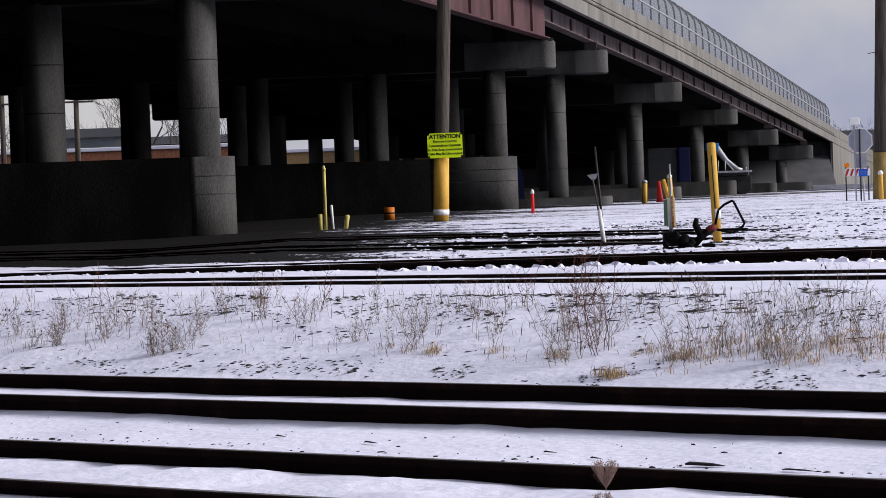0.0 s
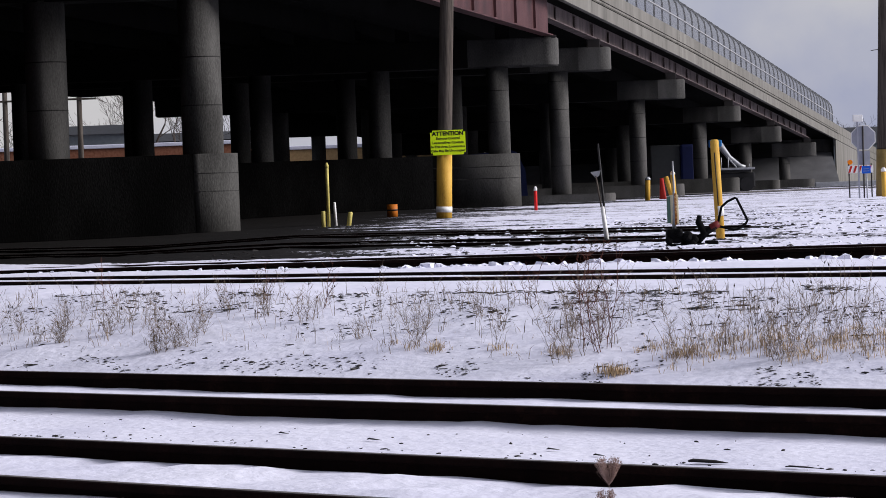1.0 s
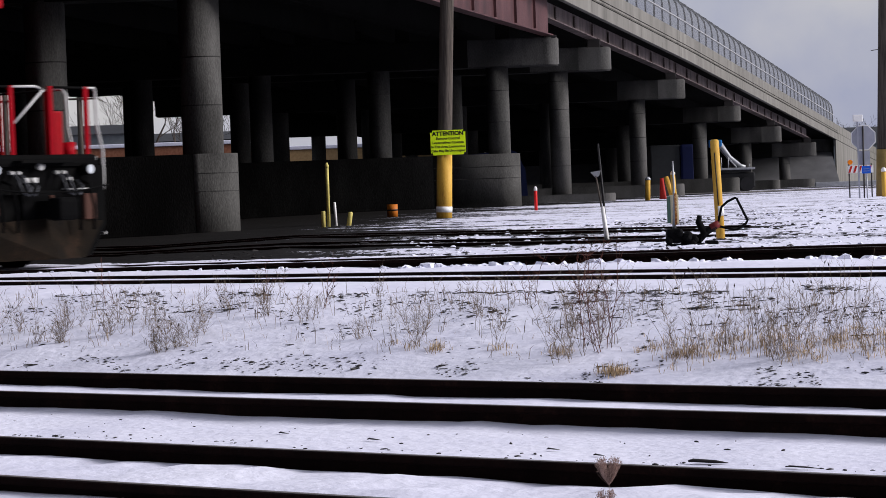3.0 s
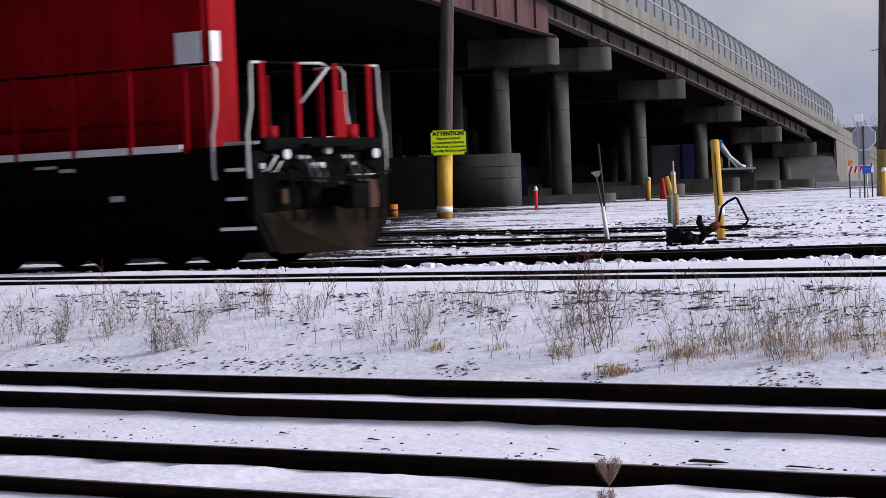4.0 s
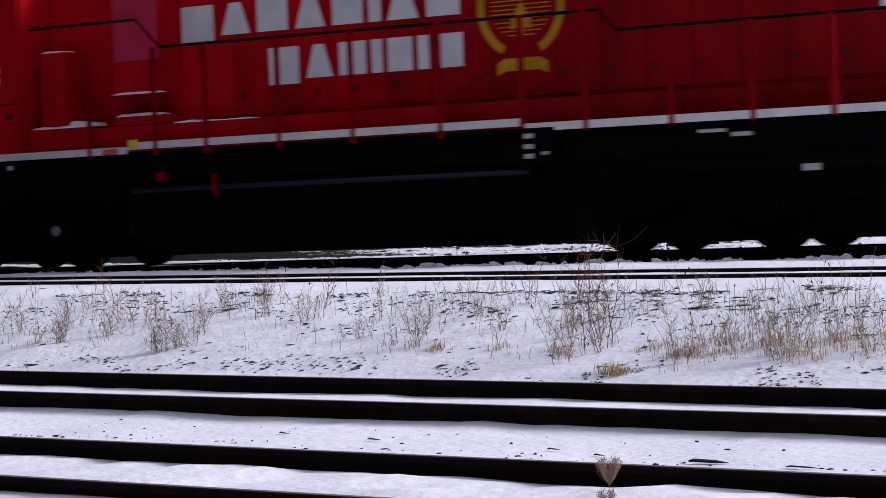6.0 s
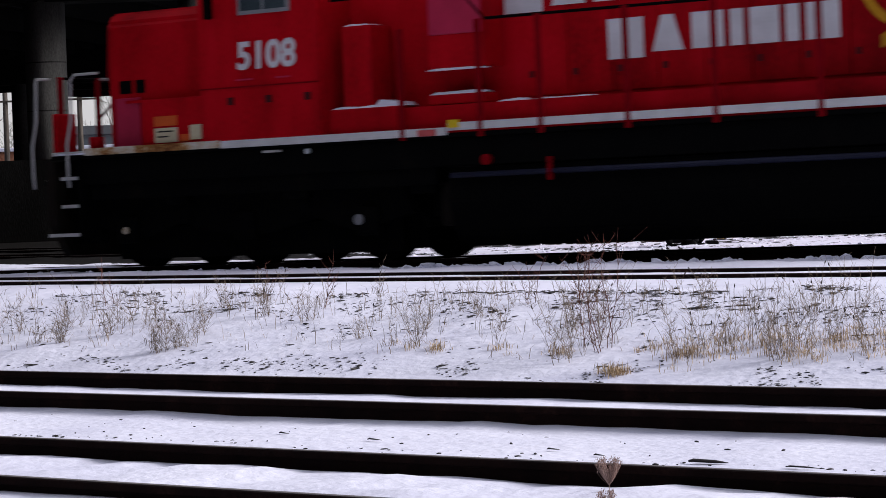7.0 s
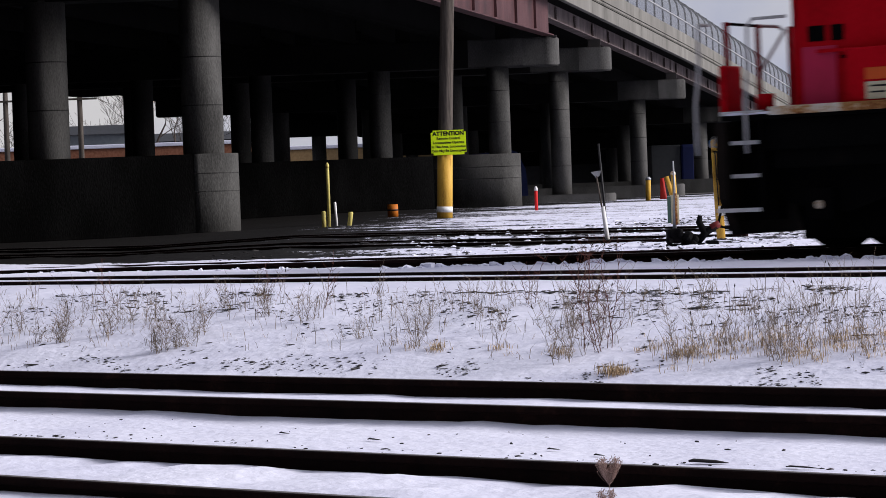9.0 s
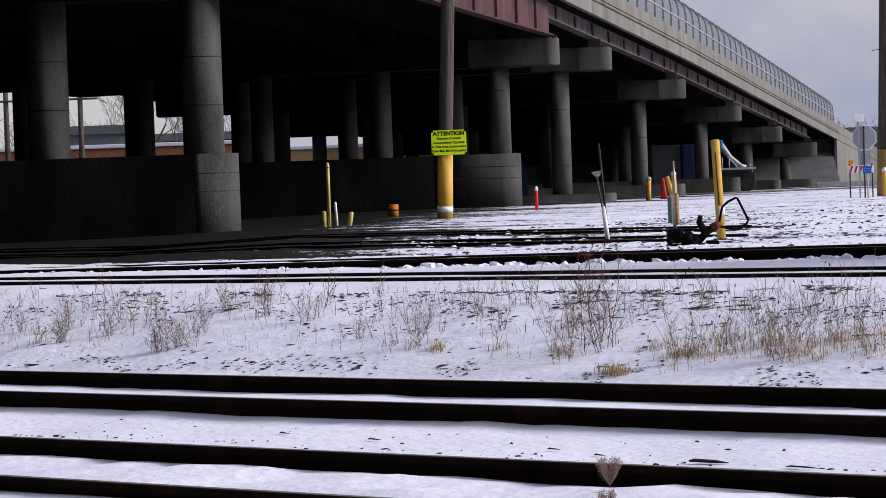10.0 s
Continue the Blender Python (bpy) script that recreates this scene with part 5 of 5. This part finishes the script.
def bare_tree(x, y, h, seed, label):
    rng = random.Random(seed)
    t = thing("tree", label, "tree", group="bare winter trees")
    trunk, crown = bmesh.new(), bmesh.new()
    z = g(x, y) - 0.2
    def grow(p, d, length, r, depth):
        pts, rr = [p], [r]
        for i in range(3):
            d = (d + Vector((rng.uniform(-0.2, 0.2), rng.uniform(-0.2, 0.2), rng.uniform(-0.02, 0.15)))).normalized()
            p = p + d * length / 3
            pts.append(p)
            rr.append(max(r * (1 - 0.17 * (i + 1)), 0.012))
        tube(pts, rr, 6 if depth < 2 else 3, trunk if depth == 0 else crown, 0, False)
        if depth < 5:
            for k in range(3 if depth < 4 else 2):
                side = Vector((rng.uniform(-1, 1), rng.uniform(-1, 1), rng.uniform(-0.1, 0.7))).normalized()
                at = pts[1 + k % 3] if depth else pts[min(2 + k % 2, 3)]
                grow(at, (d * 0.8 + side * 0.9).normalized(), length * rng.uniform(0.6, 0.82), rr[-1] * 0.75, depth + 1)
    grow(Vector((x, y, z)), Vector((0, 0, 1)), h * 0.36, h * 0.022, 0)
    part("trunk", trunk, BARK, t)
    part("crown", crown, BARK, t)


for i, (x, y, h) in enumerate([(-20.4, 190, 15), (-18.6, 194, 13), (-24.0, 205, 11), (-17.2, 200, 9), (-29.5, 195, 10), (-14.2, 204, 10), (-36, 206, 11), (39.4, 262, 7.6), (42.3, 272, 7), (50, 280, 9), (-33, 188, 9)]):
    bare_tree(x, y, h, 40 + i, "bare leafless winter tree behind the buildings")
for x, y in ((-22.7, 172), (-27.4, 172)):
    p_ = thing("utility_pole", "far timber utility pole with crossarm", "utility pole", group="far utility poles")
    part("shaft", tube([(x, y, 0.5), (x, y, 10)], [0.2, 0.15], 10), POLEWOOD, p_)
    part("crossarm", box(x - 1.1, x + 1.1, y - 0.18, y - 0.06, 8.0, 8.12), POLEWOOD, p_)

# ---- snow clods, stones, wood scraps ----
def lumps(name, spots, mat, label, flat=0.6, kind="stuff"):
    verts, faces = [], []
    ico = bmesh.new()
    bmesh.ops.create_icosphere(ico, subdivisions=2 if mat is SNOW else 1, radius=1)
    base = [v.co.copy() for v in ico.verts]
    tris = [[v.index for v in f.verts] for f in ico.faces]
    ico.free()
    for i, (x, y, z, r) in enumerate(spots):
        o = len(verts)
        sx, sy = (random.uniform(0.8, 1.6), random.uniform(0.7, 1.1)) if mat is SNOW else (random.uniform(0.8, 2.6), random.uniform(0.5, 1.0))
        a = random.uniform(0, 6.3)
        for c in base:
            k = r * (1 + (0.75 if mat is SNOW else 0.8) * noise.noise(c * 1.4 + Vector((i * 3.1, 0, 0))))
            u, v = c.x * sx * k, c.y * sy * k
            verts.append((x + u * math.cos(a) - v * math.sin(a), y + u * math.sin(a) + v * math.cos(a), z + c.z * k * flat))
        faces += [[o + j for j in t_] for t_ in tris]
    me = bpy.data.meshes.new(name)
    me.from_pydata(verts, [], faces)
    me.polygons.foreach_set("use_smooth", [False] * len(faces))
    me.materials.append(mat)
    return tagged(new(name, me), label, name.replace("_", " "), kind=kind)


rnd = random.Random(7)
sp = []
for i in range(1300):
    u, q = (rnd.uniform(-20.5, -12.5), rnd.gauss(27.98, 0.17)) if i < 1200 else (rnd.uniform(-30, -20.5), rnd.gauss(27.9, 0.3))
    x, y, z = at_track(u, q)
    sp.append((x, y, z, 0.016 + 0.085 * rnd.random() ** 2.2 if i < 1200 else rnd.uniform(0.01, 0.04)))
lumps("snow_clods", sp, SNOW, "broken snow clods heaped along the rail", 0.8)
sp = []
for i in range(3200):
    u, q = rnd.uniform(-27, -4), 30.8 + 30 * rnd.random() ** 1.6
    x, y, z = at_track(u, q)
    if (x < axis_x(y) + 3 and y > 44) or x < -0.5:
        continue
    sp.append((x, y, z - 0.006, rnd.uniform(0.012, 0.042)))
for i in range(1800):
    u, q = rnd.uniform(-32, -4), 36 + 44 * rnd.random() ** 1.2
    x, y, z = at_track(u, q)
    if x > max(axis_x(y) + 3, 0.5):
        sp.append((x, y, z - 0.014, rnd.uniform(0.02, 0.06)))
lumps("snow_crust", sp, SNOW, "trampled lumps of snow across the yard", 0.55)
sp = []
for i in range(5200):
    u, q = rnd.uniform(-27, -4), 30.8 + 34 * rnd.random() ** 1.4
    x, y, z = at_track(u, q)
    if (x < axis_x(y) + 3 and y > 44) or noise.noise((u * 0.5, q * 0.8, 6)) < -0.05:
        continue
    sp.append((x, y, z + 0.004, rnd.uniform(0.008, 0.036)))
lumps("gravel", sp, DARKSTEEL, "dark stones and grit trodden into the yard snow", 0.5)
sp = []
for i in range(7000):
    s_, band = rnd.uniform(-0.05, 1.05), rnd.random()
    b = rnd.gauss(0.2, 0.045) if band < 0.18 else rnd.gauss(0.93, 0.025) if band < 0.5 else rnd.gauss(0.75, 0.12) if band < 0.9 else rnd.uniform(0, 0.9)
    if noise.noise((s_ * 16, b * 7, 4)) < 0.02:
        continue
    x, y, z = at_bank(s_, b)
    sp.append((x, y, z + 0.003, 0.0045 + 0.014 * rnd.random() ** 2 * (2.2 if rnd.random() < 0.05 else 1)))
lumps("gravel", sp, DARKSTEEL, "dark stones showing through the snow", 0.3)
sp = []
for i in range(220):
    u, q = rnd.uniform(-16, -5), rnd.choice((rnd.gauss(11.8, 0.07), rnd.gauss(11.82, 0.07), rnd.uniform(11.75, 13.0)))
    x, y, z = at_near(u, q)
    sp.append((x, y, z + 0.001, 0.003 + 0.010 * rnd.random() ** 2))
lumps("gravel", sp, DARKSTEEL, "few dark stones on smooth snow between the rails", 0.6)
for i, (u, q, ln) in enumerate([(-8.26, 11.85, 0.24), (-7.64, 11.8, 0.2), (-9.5, 12.1, 0.09), (-10.95, 12.2, 0.12), (-9.1, 12.0, 0.08), (-11.8, 12.3, 0.1)]):
    x, y, z = at_near(u, q)
    w = thing("wood_scrap", "dark splintered wood scrap lying on snow", "wood scrap")
    bm = tube([(-ln / 2, 0, 0), (-ln * 0.4, 0.004, 0.004), (ln * 0.2, -0.003, 0.006), (ln / 2, 0.006, 0)], [0.007, 0.012, 0.011, 0.002] if ln > 0.22 else [0.003, 0.006, 0.005, 0.001], 8)
    for v in bm.verts:
        v.co.y *= 1.7
        v.co.z *= 0.85 + 0.25 * noise.noise(v.co * 60)
    o = part("splinter", bm, DARKSTEEL, w)
    w.matrix_basis = pose(x, y, z + 0.01, 2, 1, -38 - 3 * i)

# ---- weeds and dry grass ----
STALK = material("dry_weed_stalk", shades((0.19, 0.145, 0.105), 0.6), 9, 0.9, 0, 0)
STRAW = material("dry_straw", shades((0.46, 0.34, 0.21), 0.4), 9, 0.9, 0, 0)
REDSTALK = material("reddish_dock_stalk", shades((0.10, 0.035, 0.025), 0.35), 9, 0.9, 0, 0)


def weed(spot, h, seed, mat, label, stems=3, spread=0.35, twig=1.0, heads=True):
    rng = random.Random(seed)
    x, y, z = spot
    thick = 1.6 if mat is REDSTALK else 1.0
    bm = bmesh.new()
    for s_ in range(stems):
        d = Vector((rng.gauss(0, spread), rng.gauss(0, spread), 1)).normalized()
        p = Vector((rng.gauss(0, 0.055), rng.gauss(0, 0.05), 0))
        hh = h * rng.uniform(0.55, 1.0)
        n_ = 7
        pts = [Vector((0, 0, -0.06)), p]                # stems spread from one root under the snow
        for i in range(n_ - 1):
            d = (d + Vector((rng.gauss(0, 0.16), rng.gauss(0, 0.16), 0.06))).normalized()
            p = p + d * hh / n_
            pts.append(p)
        tube(pts, [thick * (0.0017 * (1 - 0.8 * i / n_) + 0.0007) for i in range(n_ + 1)], 3, bm, 0, False)
        for i in range(2, n_ + 1):
            for k in range(int(2 * twig + rng.random())):
                side = Vector((rng.uniform(-1, 1), rng.uniform(-1, 1), rng.uniform(0.2, 1.0))).normalized()
                ln = hh * rng.uniform(0.10, 0.30)
                a_, b_ = pts[i], pts[i] + side * ln * 0.5
                c_ = b_ + (side + Vector((0, 0, 0.4))).normalized() * ln * 0.5
                tube([a_, b_, c_], [0.0011 * thick, 0.0009 * thick, 0.0006 * thick], 3, bm, 0, False)
                if rng.random() < 0.6:
                    e_ = b_ + Vector((rng.uniform(-1, 1), rng.uniform(-1, 1), rng.uniform(0, 1))).normalized() * ln * 0.4
                    tube([b_, e_], [0.0007, 0.0005], 3, bm, 0, False)
        if heads and rng.random() < 0.2:
            tube([pts[-1], pts[-1] + d * 0.015, pts[-1] + d * 0.03], [0.002, 0.006, 0.002], 5, bm, 1)
    t = part("weed", bm, [mat, DARKSTEEL])
    t.matrix_basis = pose(x, y, z - 0.03)
    tagged(t, label, "weed", "dry weeds on the bank")


for i, (s_, q, h, n_, tw, m_) in enumerate([
        (0.672, 16.9, 1.02, 7, 2.2, REDSTALK), (0.665, 17.05, 0.7, 6, 1.6, STALK), (0.628, 16.65, 0.55, 6, 1.6, STALK), (0.640, 17.2, 0.6, 4, 1.3, STALK),
        (0.770, 16.7, 0.55, 4, 1.8, STALK), (0.825, 16.95, 0.5, 5, 1.5, STALK), (0.88, 16.75, 0.5, 9, 1.4, STALK), (0.90, 17.1, 0.52, 6, 1.2, STALK), (0.855, 17.3, 0.5, 6, 1.2, STALK),
        (0.94, 17.0, 0.5, 5, 1.0, STALK), (0.965, 17.2, 0.55, 4, 1.0, STALK), (0.985, 16.9, 0.45, 5, 1.0, STALK), (0.47, 16.9, 0.55, 4, 1.4, STALK), (0.475, 17.3, 0.45, 5, 1.2, STALK),
        (0.345, 17.5, 0.42, 6, 1.4, STALK), (0.36, 17.9, 0.7, 2, 1.6, REDSTALK), (0.30, 17.6, 0.42, 5, 1.2, STALK), (0.29, 17.9, 0.5, 3, 1.2, STALK),
        (0.20, 16.85, 0.42, 9, 1.8, STALK), (0.215, 17.1, 0.5, 6, 1.5, STALK), (0.175, 16.75, 0.4, 8, 1.6, STALK), (0.16, 17.4, 0.5, 5, 1.5, STALK), (0.135, 17.5, 0.55, 4, 1.3, STALK),
        (0.065, 16.9, 0.4, 8, 1.8, STALK), (0.075, 17.3, 0.42, 5, 1.3, STALK), (0.12, 17.1, 0.36, 6, 1.4, STALK), (0.02, 17.2, 0.4, 5, 1.2, STALK), (0.04, 16.9, 0.3, 5, 1.0, STALK), (-0.01, 17.0, 0.4, 5, 1.2, STALK),
        (0.54, 17.6, 0.4, 4, 1.0, STALK), (0.565, 17.3, 0.35, 4, 1.0, STALK), (0.515, 17.7, 0.4, 3, 1.0, STALK), (0.43, 17.6, 0.4, 3, 1.0, STALK), (0.40, 17.1, 0.3, 4, 1.0, STALK), (0.59, 17.9, 0.35, 3, 0.8, STALK),
        (0.255, 17.8, 0.4, 3, 1.0, STALK), (0.73, 17.7, 0.4, 2, 0.6, STALK), (0.79, 17.8, 0.4, 3, 0.8, STALK), (0.92, 17.7, 0.35, 4, 1.0, STALK),
        (0.13, 18.0, 0.55, 2, 1.5, REDSTALK), (0.30, 18.1, 0.5, 2, 1.5, REDSTALK), (0.65, 18.0, 0.62, 3, 1.8, REDSTALK), (0.60, 18.05, 0.5, 3, 1.6, REDSTALK), (0.69, 17.6, 0.5, 3, 1.2, STALK)]):
    weed(at_bank(s_, (q - 15.9) / 2.7), h, 100 + i, m_, "tall reddish-brown dry weed standing in snow" if m_ is REDSTALK else "brittle brown dry weed standing in snow", n_ if m_ is REDSTALK else n_ + 2, 0.11 if m_ is REDSTALK or h > 0.45 else 0.17, tw * (0.6 if m_ is REDSTALK else 1.4))


wr = random.Random(23)
for i in range(130):
    s_ = wr.uniform(-0.02, 1.02) if i % 5 else wr.uniform(0.74, 1.02)
    weed(at_bank(s_, wr.uniform(0.3, 0.95)), wr.uniform(0.2, 0.5), 600 + i, STALK, "thin brown dry weed stalk standing in snow", wr.randint(1, 2), 0.14, wr.uniform(0.1, 0.7))


def grass(name, spots, mat, label, h0, h1):
    verts, faces = [], []
    for x, y, z, k in spots:
        for b in range(k):
            a, lean = rnd.uniform(0, 6.3), rnd.uniform(0.1, 1.5)
            h = rnd.uniform(h0, h1)
            bx_, by_ = x + rnd.gauss(0, 0.035), y + rnd.gauss(0, 0.035)
            w = 0.0022
            px_, py_ = -math.sin(a) * w, math.cos(a) * w
            mx, my = math.cos(a) * lean * h * 0.3, math.sin(a) * lean * h * 0.3
            ex, ey = math.cos(a) * lean * h, math.sin(a) * lean * h
            o = len(verts)
            verts += [(bx_ - px_, by_ - py_, z - 0.02), (bx_ + px_, by_ + py_, z - 0.02), (bx_ + mx + px_, by_ + my + py_, z + h * (0.6 - 0.2 * lean)), (bx_ + mx - px_, by_ + my - py_, z + h * (0.6 - 0.2 * lean)), (bx_ + ex, by_ + ey, z + h * (1.05 - 0.45 * lean))]
            faces += [(o, o + 1, o + 2, o + 3), (o + 3, o + 2, o + 4)]
    me = bpy.data.meshes.new(name)
    me.from_pydata(verts, [], faces)
    me.materials.append(mat)
    return tagged(new(name, me), label, "grass", kind="stuff")


sp = []
for i in range(210):
    s_ = rnd.uniform(0.66, 1.03) ** 0.8
    sp.append((*at_bank(s_, rnd.gauss(0.42 if s_ > 0.8 else 0.36, 0.06)), rnd.randint(2, 12)))
for s_, n_ in ((0.685, 12), (0.69, 12), (0.63, 7), (0.49, 8), (0.565, 4), (0.77, 8), (0.45, 3)):
    for k in range(n_):
        sp.append((*at_bank(s_ + rnd.gauss(0, 0.006), (0.2 if 0.68 < s_ < 0.7 else 0.36) + rnd.gauss(0, 0.015)), 12))
grass("dry_grass", sp, STRAW, "straw-coloured dry grass along the foot of the bank", 0.03, 0.105)
sp = []
for i in range(560):
    sp.append((*at_bank(rnd.uniform(-0.04, 1.04), rnd.uniform(0.3, 0.98)), rnd.randint(1, 3)))
grass("sparse_grass", sp, STALK, "sparse brown grass blades poking through snow", 0.05, 0.2)


def seed_plume(spot, h, seed, scale=1.0):
    """A dry forked flower head: two rounded lobes of fine bristles ending in small seeds, over a smaller head."""
    rng = random.Random(seed)
    bm = bmesh.new()
    tube([(0, 0, 0), (0.004, 0, h * 0.4), (0, 0, h)], [0.0022, 0.002, 0.0014], 4, bm)
    for base, bx_, size, n_ in ((h - 0.105, 0.012, 0.085, 190), (h, 0.0, 0.115, 300)):
        for k in range(n_):
            lobe = rng.choice((-1, 1))
            a = lobe * rng.gauss(0.30, 0.13)
            depth = rng.gauss(0, 0.22)
            ln = scale * size * rng.uniform(0.25, 1.0) ** 0.6 * (1 - 1.2 * (abs(a) - 0.28) ** 2)
            p0 = Vector((-bx_, 0, base))
            tip = p0 + Vector((math.sin(a), math.sin(depth), math.cos(a))) * ln
            mid = p0.lerp(tip, 0.5) + Vector((math.sin(a) * 0.004, 0, -0.003))
            tube([p0, mid, tip], [0.0005, 0.0005, 0.0004], 3, bm, 0, False)
            for j in range(2):
                c = tip + Vector((rng.gauss(0, 0.003), rng.gauss(0, 0.003), rng.gauss(0, 0.003)))
                e = c + Vector((rng.gauss(0, 0.5), rng.gauss(0, 0.5), 1)).normalized() * 0.006
                tube([c, c.lerp(e, 0.5), e], [0.0003, 0.0016, 0.0003], 3, bm, 0, False)
    t = part("weed", bm, TAN)
    t.matrix_basis = pose(spot[0], spot[1], spot[2] - 0.03)
    tagged(t, "dry tan seed plume standing beside the rail", "weed", "dry weeds on the bank")


TAN = material("dry_tan_seed", shades((0.33, 0.225, 0.19), 0.3), 9, 0.9, 0, 0)
seed_plume(at_near(-6.64, 8.82), 0.32, 400)
seed_plume(at_near(-7.7, 7.9), 0.2, 401, 0.8)


def motions():
    rows = []
    base = Vector((LOCO_T5[0], LOCO_T5[1], 0)) + NRM * 1.5
    for t in (0.0, 1.0, 2.0, 3.0, 4.0, 5.0, 6.0, 7.0, 8.0, 9.0, 10.0):
        p = base + DIR * SPEED * (t - 5)
        u = p.dot(DIR)
        rows.append((t, pose(p.x, p.y, TRAIN_TOP + GRADE * u, 0, -math.degrees(GRADE), -TURN)))
    walk(loco, rows)
    for ws, ax in wheelsets:
        step = math.degrees(SPEED * 0.1 / WHEEL_R)
        walk(ws, [(k / 10, pose(ax, 0, 0.508, 0, step * k, 0)) for k in range(101)])


motions()
